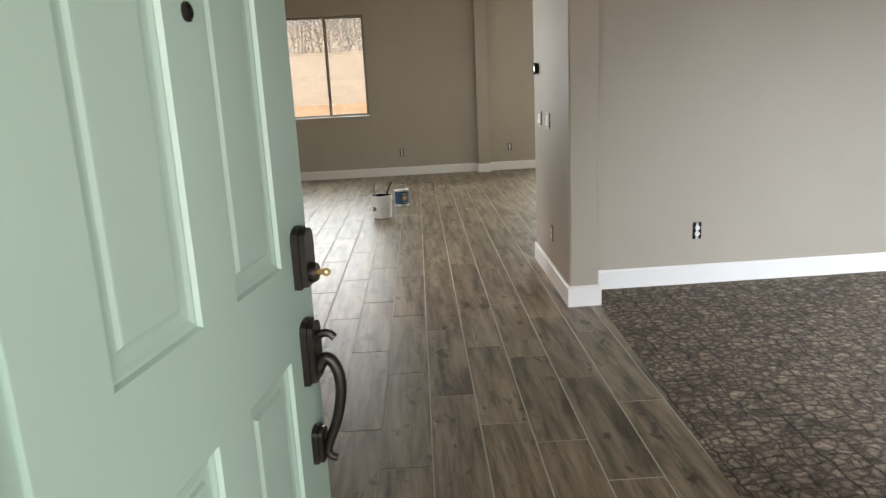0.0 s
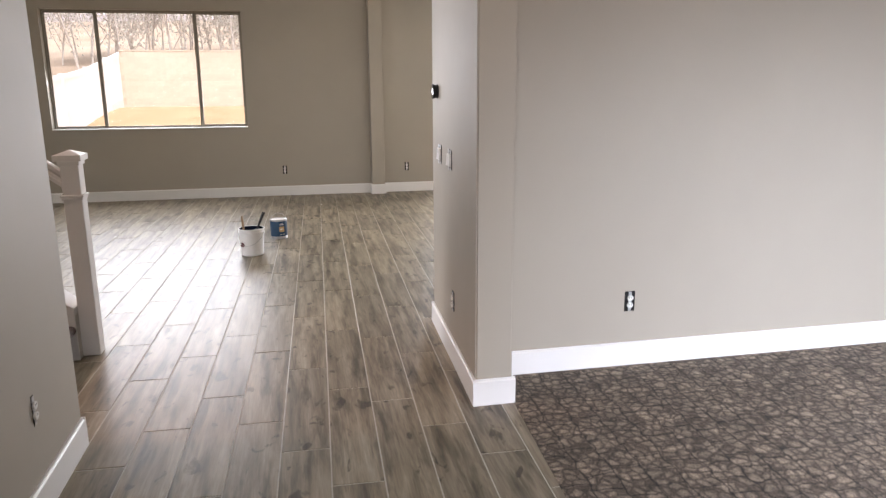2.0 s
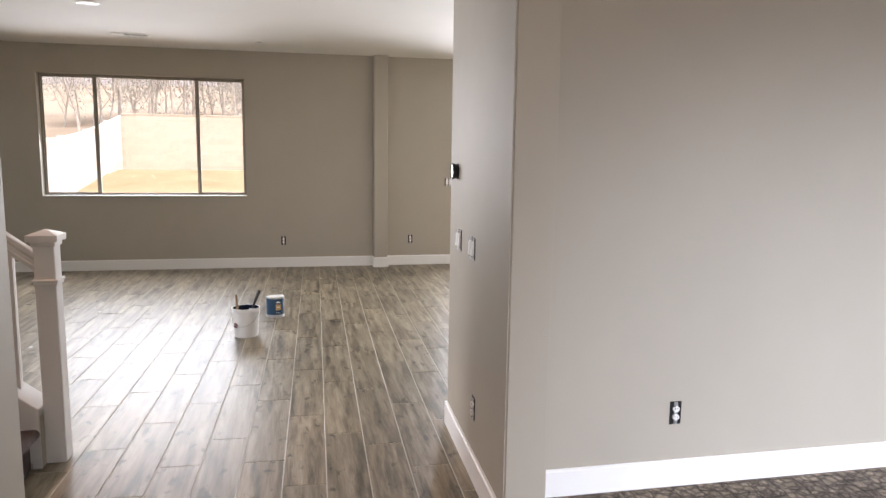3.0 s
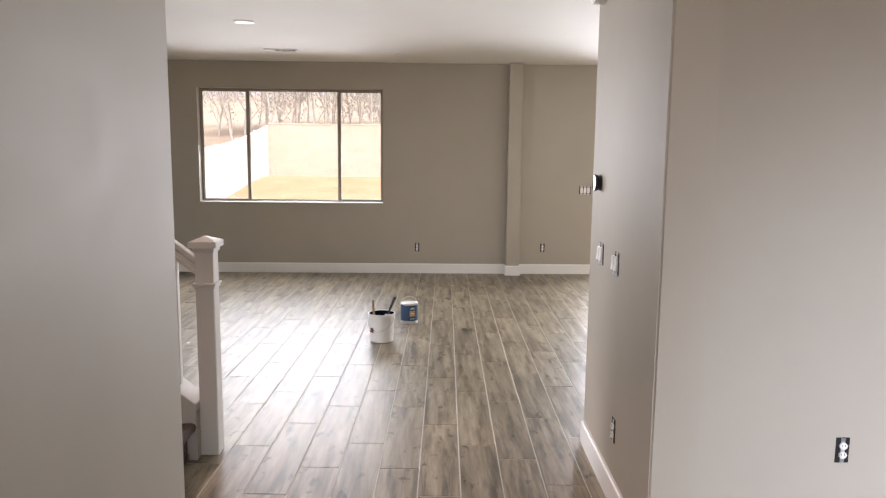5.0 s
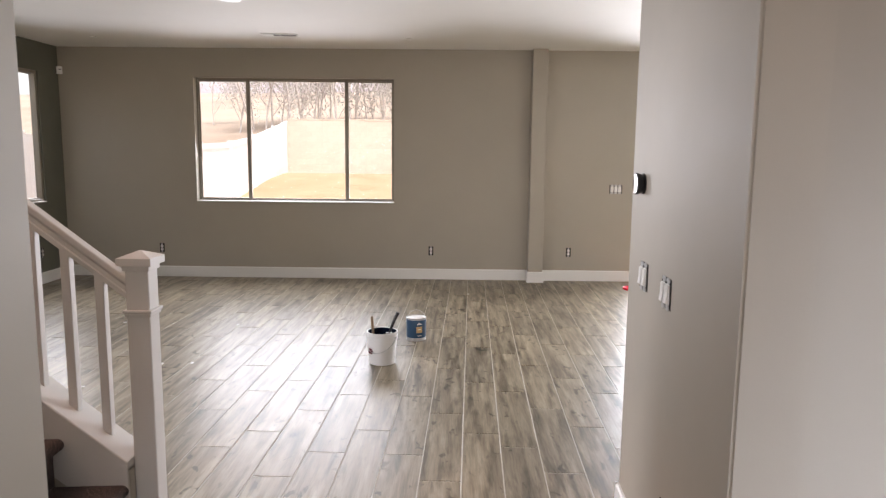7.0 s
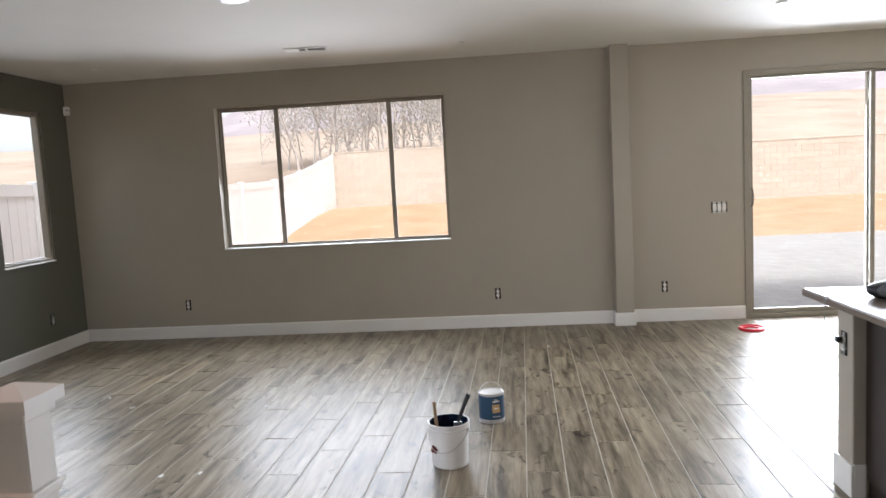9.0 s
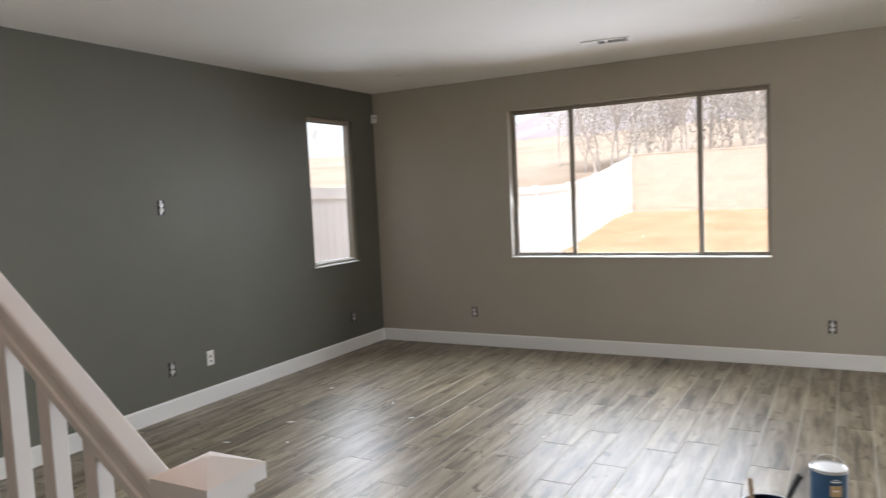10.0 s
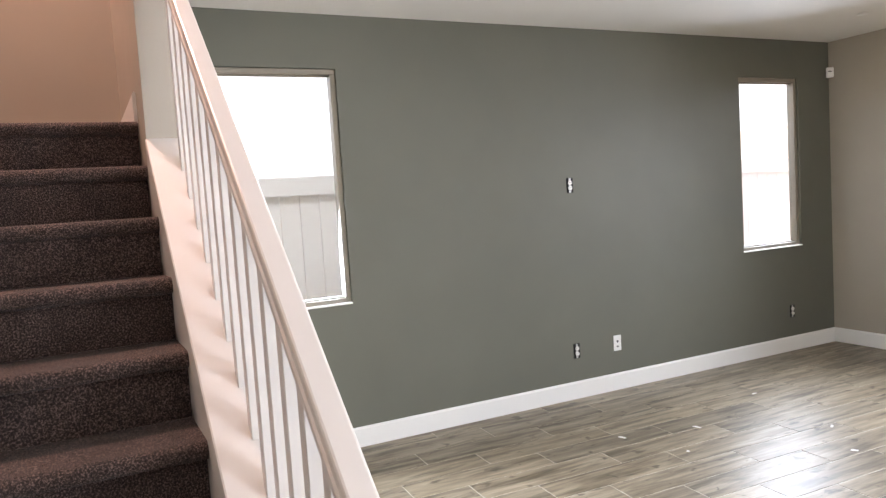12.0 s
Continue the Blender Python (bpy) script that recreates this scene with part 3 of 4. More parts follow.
def door_leaf():
    """Leaf with six recessed panels, each with a stepped moulding and a raised field."""
    bm = bmesh.new()
    xs = sorted({0, DW, *[v for c in COLS for v in c]})
    zs = sorted({DB, DH, *[v for r in ROWSZ for v in r]})
    holes = [(c, r) for c in COLS for r in ROWSZ]
    for side in (0, 1):
        sign, y = (1, 0.0) if side == 0 else (-1, DT)
        for xa, xb in zip(xs, xs[1:]):
            for za, zb in zip(zs, zs[1:]):
                if ((xa, xb), (za, zb)) in holes:
                    steps = [(0, 0), (0.003, 0.007), (0.007, 0.0075), (0.014, 0.011), (0.028, 0.0135), (0.033, 0.013), (0.037, 0.0075), (0.041, 0.007)]
                    rings = [[bm.verts.new(p) for p in ((xa + i, y + sign * d, za + i), (xb - i, y + sign * d, za + i), (xb - i, y + sign * d, zb - i), (xa + i, y + sign * d, zb - i))] for i, d in steps]
                    for r0, r1 in zip(rings, rings[1:]):
                        for k in range(4):
                            bm.faces.new((r0[k], r0[(k + 1) % 4], r1[(k + 1) % 4], r1[k]))
                    bm.faces.new(rings[-1])
                else:
                    bm.faces.new([bm.verts.new(p) for p in ((xa, y, za), (xb, y, za), (xb, y, zb), (xa, y, zb))])
    for quad in (((0, 0, DB), (0, DT, DB), (0, DT, DH), (0, 0, DH)), ((DW, 0, DB), (DW, DT, DB), (DW, DT, DH), (DW, 0, DH)),
                 ((0, 0, DB), (DW, 0, DB), (DW, DT, DB), (0, DT, DB)), ((0, 0, DH), (DW, 0, DH), (DW, DT, DH), (0, DT, DH))):
        bm.faces.new([bm.verts.new(p) for p in quad])
    bmesh.ops.remove_doubles(bm, verts=bm.verts, dist=0.0004)
    return bm


part("leaf", door_leaf(), M_DOOR, front_door)


def arch_plate(bm, xc, z0, z1, w, t, r=0.02):
    """An escutcheon with an arched top, standing proud of the leaf."""
    h = w / 2
    out = [(xc - h, z0), (xc + h, z0), (xc + h, z1 - r)] + [(xc + h * math.cos(a), z1 - r + r * math.sin(a)) for a in (0.5, 1.05, 1.57, 2.1, 2.64)] + [(xc - h, z1 - r)]
    add_prism(bm, out, "y", 0.0, -t * 0.55)
    s = 0.80
    zm = (z0 + z1) / 2
    add_prism(bm, [(xc + (x - xc) * s, zm + (z - zm) * 0.93) for x, z in out], "y", -t * 0.55, -t)


HX = 0.700
bm = bmesh.new()
arch_plate(bm, HX, 1.030, 1.142, 0.062, 0.024)
nv = add_lathe(bm, [(0.019, 0), (0.019, 0.008), (0.016, 0.013), (0.0, 0.013)], (0, 0, 0), 20)
bmesh.ops.rotate(bm, verts=nv, cent=(0, 0, 0), matrix=Matrix.Rotation(radians(90), 3, "X"))
bmesh.ops.translate(bm, verts=nv, vec=(HX, -0.022, 1.056))
bolt = part("deadbolt", bm, M_BRONZE, front_door, "dark bronze deadbolt plate")
bm = bmesh.new()
add_box(bm, (HX - 0.0015, -0.046, 1.051), (HX + 0.0015, -0.030, 1.061), 0.001)
nv = add_lathe(bm, [(0.003, -0.0015), (0.008, -0.0015), (0.008, 0.0015), (0.003, 0.0015), (0.003, -0.0015)], (0, 0, 0), 16)
bmesh.ops.rotate(bm, verts=nv, cent=(0, 0, 0), matrix=Matrix.Rotation(radians(90), 3, "Y"))
bmesh.ops.translate(bm, verts=nv, vec=(HX, -0.051, 1.056))
part("key", bm, M_BRASS, bolt, "brass key left in the lock")
bm = bmesh.new()
arch_plate(bm, HX, 0.845, 0.968, 0.062, 0.022)
plate = part("handle_plate", bm, M_BRONZE, front_door, "dark bronze handle plate")
bm = bmesh.new()
sweep(bm, spline([(HX, -0.02, 0.928), (HX, -0.032, 0.938), (HX, -0.046, 0.938), (HX, -0.056, 0.930)], 6), 0.008, 8)
part("thumb_latch", bm, M_BRONZE, plate, "dark bronze thumb latch", True)
bm = bmesh.new()
sweep(bm, spline([(HX, -0.018, 0.868), (HX, -0.036, 0.890), (HX, -0.054, 0.872), (HX, -0.060, 0.828), (HX, -0.048, 0.768), (HX, -0.030, 0.722), (HX, -0.024, 0.700), (HX, -0.030, 0.688), (HX, -0.042, 0.685)], 8), lambda u: 0.0125 - 0.005 * u, 12)
part("pull_handle", bm, M_BRONZE, plate, "curved dark bronze pull handle", True)
bm = bmesh.new()
arch_plate(bm, HX, 0.680, 0.752, 0.044, 0.020, 0.015)
part("handle_foot", bm, M_BRONZE, front_door, "dark bronze lower handle plate")
bm = bmesh.new()
add_lathe(bm, [(0.0125, 0.0), (0.0125, 0.004), (0.009, 0.006), (0.0085, 0.003), (0.0, 0.003)], (0, 0, 0), 20)
bmesh.ops.rotate(bm, verts=bm.verts, cent=(0, 0, 0), matrix=Matrix.Rotation(radians(90), 3, "X"))
bmesh.ops.translate(bm, verts=bm.verts, vec=(0.390, 0, 1.481))
part("peephole", bm, M_BRONZE, front_door, "small dark peephole")
for z in (0.25, 1.05, 1.85):
    bm = bmesh.new()
    add_tube(bm, 0.008, 0.008, (-0.006, DT + 0.004, z - 0.05), (-0.006, DT + 0.004, z + 0.05), 12)
    part("hinge", bm, M_BRONZE, front_door)

bm = bmesh.new()
add_box(bm, (0.03, -0.415, 0), (0.072, -0.24, 2.11), 0.004), add_box(bm, (0.995, -0.415, 0), (1.045, -0.24, 2.11), 0.004)
add_box(bm, (0.072, -0.415, 2.082), (0.995, -0.24, 2.11), 0.004)
add_box(bm, (-0.045, -0.425, 0), (0.03, -0.40, 2.18), 0.006), add_box(bm, (1.045, -0.425, 0), (1.12, -0.40, 2.18), 0.006), add_box(bm, (0.03, -0.425, 2.11), (1.045, -0.40, 2.18), 0.006)
structure("door_frame", bm, M_DOOR, "mint painted front door frame and casing", "door frame")
bm = bmesh.new()
add_box(bm, (0.03, -0.42, -0.03), (1.045, -0.26, 0.010), 0.006)
structure("door_threshold", bm, M_STEEL, "metal front door threshold", "threshold")


# ---- stairs ----
stairs = thing("staircase", (0, 0, 0), "straight flight of stairs covered in brown carpet", "staircase")
Y0, Y1 = 3.117, 4.150
for k in range(1, STEPS + 1):
    zt, xn = STEP_R * k, NOSE_X - STEP_T * (k - 1)
    depth = STEP_T + 0.05 if k < STEPS else 4.0 + xn
    bm = bmesh.new()
    r = 0.025
    prof = [(xn - depth, zt - 0.005), (xn - 0.03, zt + 0.004)]
    prof += [(xn - 0.008 + r * math.sin(a) - r + 0.008, zt - r + 0.004 + r * math.cos(a)) for a in np.linspace(0.0, math.pi, 9)]
    prof += [(xn - 0.048, zt - 0.052), (xn - 0.048, zt - STEP_R - 0.004), (xn - depth, zt - STEP_R - 0.004)]
    add_prism(bm, prof, "y", Y0, Y1)
    part("step", skew(bm), M_STAIR, stairs, "brown carpeted step", True)

newel = thing("newel_post", (-0.553, 4.257, 0), "white painted square newel post with a pyramid cap", "newel post")
bm = bmesh.new()
h = 0.047
add_box(bm, (-h, -h, 0), (h, h, 1.075), 0.004)
part("post", bm, M_RAIL, newel)
bm = bmesh.new()
add_box(bm, (-h - 0.012, -h - 0.012, 0.900), (h + 0.012, h + 0.012, 0.914), 0.004, 2)
add_box(bm, (-h - 0.006, -h - 0.006, 0.886), (h + 0.006, h + 0.006, 0.900), 0.003, 2)
part("moulding", bm, M_RAIL, newel)
bm = bmesh.new()
add_box(bm, (-h - 0.008, -h - 0.008, 1.072), (h + 0.008, h + 0.008, 1.096), 0.004, 2)
hc = 0.0695
lo = [bm.verts.new((a * hc, b * hc, 1.096)) for a, b in ((-1, -1), (1, -1), (1, 1), (-1, 1))]
up = [bm.verts.new((v.co.x, v.co.y, 1.126)) for v in lo]
tip = [bm.verts.new((a * 0.006, b * 0.006, 1.150)) for a, b in ((-1, -1), (1, -1), (1, 1), (-1, 1))]
bm.faces.new(lo)
for ra, rb in ((lo, up), (up, tip)):
    for i in range(4):
        bm.faces.new((ra[i], ra[(i + 1) % 4], rb[(i + 1) % 4], rb[i]))
bm.faces.new(tip)
part("cap", bm, M_RAIL, newel)

rail = thing("stair_railing", (0, 0, 0), "white painted stair handrail with square balusters on a sloped cap", "stair railing")


def sloped_bar(bm, profile, xa, xb, zfun):
    """A profile of (y, dz) carried along the slope from xa to xb, cut plumb at both ends."""
    ends = [[bm.verts.new((x, RAIL_Y + y, zfun(x) + dz)) for y, dz in profile] for x in (xa, xb)]
    bm.faces.new(ends[0]), bm.faces.new(ends[1])
    for i in range(len(profile)):
        j = (i + 1) % len(profile)
        bm.faces.new((ends[0][i], ends[0][j], ends[1][j], ends[1][i]))


XA, XB = -0.553 - h, LAND_X
bm = bmesh.new()
sloped_bar(bm, [(-0.021, -0.092), (0.021, -0.092), (0.022, -0.070), (0.018, -0.064), (0.016, -0.044), (0.020, -0.036), (0.025, -0.030), (0.026, -0.024), (0.026, -0.007), (0.024, -0.002), (0.020, 0.0),
                (-0.020, 0.0), (-0.024, -0.002), (-0.026, -0.007), (-0.026, -0.024), (-0.025, -0.030), (-0.020, -0.036), (-0.016, -0.044), (-0.018, -0.064), (-0.022, -0.070)], XA, XB, rail_z)
part("handrail", skew(bm, RAIL_SKEW), M_RAIL, rail)
bm = bmesh.new()
sloped_bar(bm, [(-0.102, -0.040), (0.073, -0.040), (0.073, -0.004), (0.069, 0.0), (-0.098, 0.0), (-0.102, -0.004)], XA, XB, cap_z)
sloped_bar(bm, [(-0.1015, -0.30), (-0.090, -0.30), (-0.090, -0.040), (-0.1015, -0.040)], XA, XB, cap_z)
part("cap_board", skew(bm), M_RAIL, rail)
bm = bmesh.new()
add_box(bm, (-0.640, 4.149, 0), (-0.601, 4.297, cap_z(-0.640) - 0.042), 0.003)
part("end_board", bm, M_RAIL, rail, "white board closing the foot of the knee wall")
x = -0.716
while x > LAND_X + 0.05:
    bm = bmesh.new()
    b = 0.0185
    v = [bm.verts.new((x + sx * b, RAIL_Y + sy * b, f_(x + sx * b) + o)) for f_, o in ((cap_z, -0.002), (rail_z, -0.088)) for sx, sy in ((-1, -1), (1, -1), (1, 1), (-1, 1))]
    for q in ((0, 1, 2, 3), (4, 5, 6, 7), (0, 1, 5, 4), (1, 2, 6, 5), (2, 3, 7, 6), (3, 0, 4, 7)):
        bm.faces.new([v[i] for i in q])
    bmesh.ops.bevel(bm, geom=[e for e in bm.edges if abs(e.verts[0].co.z - e.verts[1].co.z) > 0.3], offset=0.002, segments=1, affect="EDGES")
    part("baluster", skew(bm, RAIL_SKEW), M_RAIL, rail)
    x -= 0.133


# ---- wall devices ----
def facing(at, normal):
    """Frame with local x across, z up and -y out of the wall."""
    rz = {"-y": 0, "+x": 90, "-x": -90, "+y": 180}[normal]
    return at, rz


def outlet(at, normal, group="uncovered outlets", tilt=0.0, label="white duplex outlet in an uncovered wall box", box_w=0.029):
    ob = thing("outlet", at, label, "outlet", group)
    ob.matrix_basis = pose(*at, 0, 0, facing(at, normal)[1]) @ pose(0, 0, 0, 0, tilt, 0)
    bm = bmesh.new()
    # Solid plate, painted dark for the shade of the open box.
    add_box(bm, (-box_w, -0.002, -0.055), (box_w, 0.01, 0.055), 0.001)
    part("wall_box", bm, M_DARK, ob, "dark plate painted as an open box's shade")
    bm = bmesh.new()
    add_box(bm, (-0.009, -0.004, -0.053), (0.009, -0.003, 0.053), 0.0003)
    part("yoke", bm, M_STEEL, ob, "metal mounting strap")
    for s in (-1, 1):
        bm = bmesh.new()
        out = [(0.0165 * math.cos(a) * (1.0), 0.0145 * math.sin(a) + s * 0.0195) for a in np.linspace(0, 2 * math.pi, 17)[:-1]]
        add_prism(bm, out, "y", -0.011, -0.003)
        face = part("receptacle", bm, M_WHITEP, ob, "white receptacle face")
        bm = bmesh.new()
        for dx in (-0.0062, 0.0062):
            add_box(bm, (dx - 0.0012, -0.0116, s * 0.0195 - 0.001), (dx + 0.0012, -0.0112, s * 0.0195 + 0.008))
        part("slots", bm, M_DARK, face)
    return ob


outlet((0.457, 10.0, 0.350), "-y")
outlet((2.135, 10.0, 0.352), "-y")
outlet((-2.845, 10.0, 0.355), "-y")
outlet((2.322, 3.453, 0.358), "-y")
outlet((-4.0, 7.057, 0.36), "+x")
outlet((-4.0, 7.068, 1.60), "+x")
outlet((-4.0, 9.43, 0.356), "+x")
outlet((-0.305, 2.65, 0.385), "+x", box_w=0.012)
outlet((1.4232, 3.708, 0.341), "-x")


def switch_bank(at, normal, gangs, label):
    ob = thing("switch_bank", at, label, "light switch", "uncovered switches", rz=facing(at, normal)[1])
    w = 0.046 * gangs
    bm = bmesh.new()
    # Solid dark plate again in place of the box's shaded hollow.
    add_box(bm, (-w / 2 - 0.008, -0.002, -0.052), (w / 2 + 0.008, 0.01, 0.052), 0.001)
    part("wall_box", bm, M_DARK, ob, "dark plate painted as an open box's shade")
    for g in range(gangs):
        xc = (g - (gangs - 1) / 2) * 0.046
        bm = bmesh.new()
        add_box(bm, (xc - 0.013, -0.005, -0.055), (xc + 0.013, -0.003, 0.055), 0.0005)
        for s in (-1, 1):
            add_box(bm, (xc - 0.019, -0.0045, s * 0.046 - 0.005), (xc + 0.019, -0.003, s * 0.046 + 0.005), 0.0005)
        part("yoke", bm, M_STEEL, ob, "metal mounting strap")
        bm = bmesh.new()
        add_box(bm, (xc - 0.0185, -0.010, -0.034), (xc + 0.0185, -0.003, 0.034), 0.002)
        body = part("switch_body", bm, M_WHITEP, ob, "white switch body")
        bm = bmesh.new()
        add_prism(bm, [(-0.012, 0.030), (-0.0105, -0.030), (-0.016, -0.030), (-0.0125, 0.0), (-0.0125, 0.030)], "x", xc - 0.0145, xc + 0.0145)
        part("rocker", bm, M_WHITEP, body)
    return ob


switch_bank((1.4362, 4.11, 1.094), "-x", 2, "two white rocker switches in an uncovered wall box")
switch_bank((1.4262, 3.795, 1.093), "-x", 2, "two white rocker switches in an uncovered wall box")
switch_bank((2.68, 10.0, 1.125), "-y", 3, "three white rocker switches beside the patio door")

data = thing("data_plate", (-4.0, 7.44, 0.364), "white wall plate with a data jack", "wall plate", rz=90)
bm = bmesh.new()
add_box(bm, (-0.036, -0.006, -0.060), (0.036, 0, 0.060), 0.003, 2)
plate = part("plate", bm, M_WHITEP, data)
for lo, hi in (((-0.008, -0.0072, 0.004), (0.008, -0.0055, 0.020)), ((-0.010, -0.0072, -0.030), (0.010, -0.0055, -0.022))):
    bm = bmesh.new()
    add_box(bm, lo, hi)
    part("jack", bm, M_DARK, data, "dark data jack")

thermo = thing("thermostat", (1.4395, 4.192, 1.441), "round dark thermostat with a glossy face", "thermostat")
bm = bmesh.new()
add_lathe(bm, [(0.0, 0.0), (0.040, 0.0), (0.040, 0.005), (0.034, 0.008), (0.036, 0.012), (0.042, 0.027), (0.042, 0.031), (0.038, 0.033)], (0, 0, 0), 40, "-X")
part("body", bm, M_BLACK, thermo, "", True)
bm = bmesh.new()
add_lathe(bm, [(0.0385, 0.0325), (0.037, 0.0345), (0.0, 0.0355)], (0, 0, 0), 40, "-X")
part("face", bm, M_THERMO, thermo, "glossy glass dial face", True)

sensor = thing("motion_sensor", (-3.965, 9.965, 2.467), "small white motion sensor in the wall corner", "motion sensor", rz=45)
bm = bmesh.new()
add_box(bm, (-0.030, -0.030, -0.045), (0.030, 0.012, 0.045), 0.008, 2)
part("body", bm, M_WHITEP, sensor)
bm = bmesh.new()
add_box(bm, (-0.014, -0.032, 0.004), (0.014, -0.0295, 0.012), 0.001)
part("lens", bm, M_DARK, sensor, "dark sensor lens")


chime = thing("door_chime", (1.442, 4.03, 2.315), "white plastic box fixed high on the hall wall", "chime box", rz=-90)
bm = bmesh.new()
add_box(bm, (-0.235, -0.055, 0.05), (0.235, 0.004, 0.24), 0.008, 2)
part("body", bm, M_WHITEP, chime)
for xa, xb, drop in ((-0.24, -0.02, 0.0), (0.01, 0.24, -0.012)):
    bm = bmesh.new()
    add_prism(bm, [(xa, 0.055), (xa + 0.01, drop), (xb - 0.05, drop + 0.022), (xb, 0.055)], "y", -0.062, -0.004)
    part("cover_flap", bm, M_WHITEP, chime, "loose grey-white cover")


# ---- ceiling devices ----
def downlight(at, r, label):
    ob = thing("downlight", at, label, "ceiling light", "recessed ceiling discs")
    bm = bmesh.new()
    add_lathe(bm, [(r, 0.0), (r, -0.006), (r * 0.86, -0.012), (r * 0.80, -0.010)], (0, 0, 0), 36)
    part("trim_ring", bm, M_WHITEP, ob, "white trim ring", True)
    bm = bmesh.new()
    add_lathe(bm, [(r * 0.80, -0.010), (r * 0.4, -0.007), (0, -0.006)], (0, 0, 0), 36)
    part("diffuser", bm, M_WHITEP, ob, "", True)


downlight((-1.085, 7.28, CEIL), 0.092, "round white recessed ceiling light, switched off")
for px, py in ((0.235, 9.20), (-3.15, 9.20), (2.715, 8.50)):
    ob = thing("sprinkler_cover", (px, py, CEIL), "small round white sprinkler cover", "sprinkler cover", "ceiling sprinkler covers")
    bm = bmesh.new()
    add_lathe(bm, [(0.024, 0.0), (0.024, -0.006), (0.041, -0.008), (0.041, -0.012), (0.036, -0.014), (0.0, -0.015)], (0, 0, 0), 28)
    part("disc", bm, M_WHITEP, ob, "", True)

vent = thing("ceiling_vent", (-1.105, 9.02, CEIL), "white rectangular ceiling air vent with angled slats", "air vent", rz=6)
W2, D2 = 0.19, 0.085
bm = bmesh.new()
for lo, hi in (((-W2, -D2, -0.008), (W2, -D2 + 0.022, 0)), ((-W2, D2 - 0.022, -0.008), (W2, D2, 0)), ((-W2, -D2 + 0.022, -0.008), (-W2 + 0.022, D2 - 0.022, 0)),
               ((W2 - 0.022, -D2 + 0.022, -0.008), (W2, D2 - 0.022, 0)), ((-0.006, -D2 + 0.022, -0.008), (0.006, D2 - 0.022, 0))):
    add_box(bm, lo, hi, 0.002)
part("frame", bm, M_WHITEP, vent)
bm = bmesh.new()
# Flat sheet, painted dark as the shade inside the duct.
add_box(bm, (-W2 + 0.02, -D2 + 0.02, -0.0015), (W2 - 0.02, D2 - 0.02, -0.0005))
part("backing", bm, M_DARK, vent, "dark sheet in place of the duct's shade")
for i in range(18):
        xc = -0.162 + i * 0.019
        lean = -0.012 if xc < -0.06 else 0.009
        bm = bmesh.new()
        add_prism(bm, [(xc - 0.001, -0.003), (xc + 0.001, -0.003), (xc + 0.001 + lean, -0.011), (xc - 0.001 + lean, -0.011)], "y", -D2 + 0.022, D2 - 0.022)
        part("slat", bm, M_WHITEP, vent)


# ---- loose things ----
bucket = thing("paint_bucket", (0.200, 6.525, 0), "white plastic paint bucket with navy paint inside", "bucket", rz=-20)
bm = bmesh.new()
add_lathe(bm, [(0.0, 0.004), (0.088, 0.0), (0.096, 0.004), (0.108, 0.205), (0.112, 0.206), (0.113, 0.214), (0.109, 0.216), (0.110, 0.232), (0.115, 0.234), (0.115, 0.242), (0.110, 0.244), (0.106, 0.240), (0.094, 0.012), (0.0, 0.012)], (0, 0, 0), 56)
shell = part("shell", bm, M_BUCKET, bucket, "", True)
bm = bmesh.new()
add_lathe(bm, [(0.1062, 0.240), (0.1050, 0.240), (0.0985, 0.120), (0.0, 0.118)], (0, 0, 0), 48)
part("paint", bm, M_NAVY, bucket, "dark navy paint coating", True)
bm = bmesh.new()
hoop = [(0.113 * math.cos(a) * 1.02, -0.118 * math.sin(a), 0.205 - 0.105 * math.sin(a) ** 1.0) for a in np.linspace(0.0, math.pi, 25)]
sweep(bm, hoop, 0.0022, 8)
bail = part("bail_handle", bm, M_STEEL, bucket, "thin wire bail handle", True)
for s in (-1, 1):
    bm = bmesh.new()
    add_tube(bm, 0.012, 0.010, (s * 0.106, 0, 0.205), (s * 0.120, 0, 0.205), 14)
    part("handle_ear", bm, M_BUCKET, bucket, "", True)
bm = bmesh.new()
rng = random.Random(5)
for i in range(9):
    a = radians(-118 + rng.uniform(-11, 11))
    rr = 0.1055
    zc = 0.105 + rng.uniform(-0.016, 0.016)
    add_box(bm, (rr * math.cos(a) - 0.006, rr * math.sin(a) - 0.004, zc - rng.uniform(0.003, 0.009)), (rr * math.cos(a) + 0.006, rr * math.sin(a) + 0.001, zc + rng.uniform(0.003, 0.009)), 0.001)
part("logo_mark", bm, plain("maroon_print", (0.12, 0.012, 0.02), 0.5), bucket, "small maroon printed mark")

stick = thing("stir_stick", (0.128, 6.500, 0.014), "wooden stick leaning in the paint bucket", "stir stick")
bm = bmesh.new()
sweep(bm, [(0.03, 0.0, 0.002), (0.012, 0.0, 0.15), (0.002, 0.0, 0.30), (0.0, 0.0, 0.335), (0.0, 0.0, 0.342)], lambda u: 0.0095 if u < 0.95 else 0.006, 10)
part("stick", bm, M_WOODSTICK, stick, "", True)

brush = thing("paint_brush", (0.252, 6.545, 0.138), "black-handled paint brush standing in the bucket", "paint brush")
bm = bmesh.new()
sweep(bm, spline([(0.0, 0.0, 0.085), (0.012, 0.003, 0.120), (0.026, 0.006, 0.155), (0.047, 0.01, 0.205), (0.062, 0.012, 0.235)], 6), lambda u: 0.007 + 0.007 * u ** 0.8, 10)
part("handle", bm, M_BLACK, brush, "black rounded handle", True)
bm = bmesh.new()
add_box(bm, (-0.028, -0.009, 0.04), (0.020, 0.009, 0.088), 0.003)
part("ferrule", bm, M_STEEL, brush, "metal ferrule")
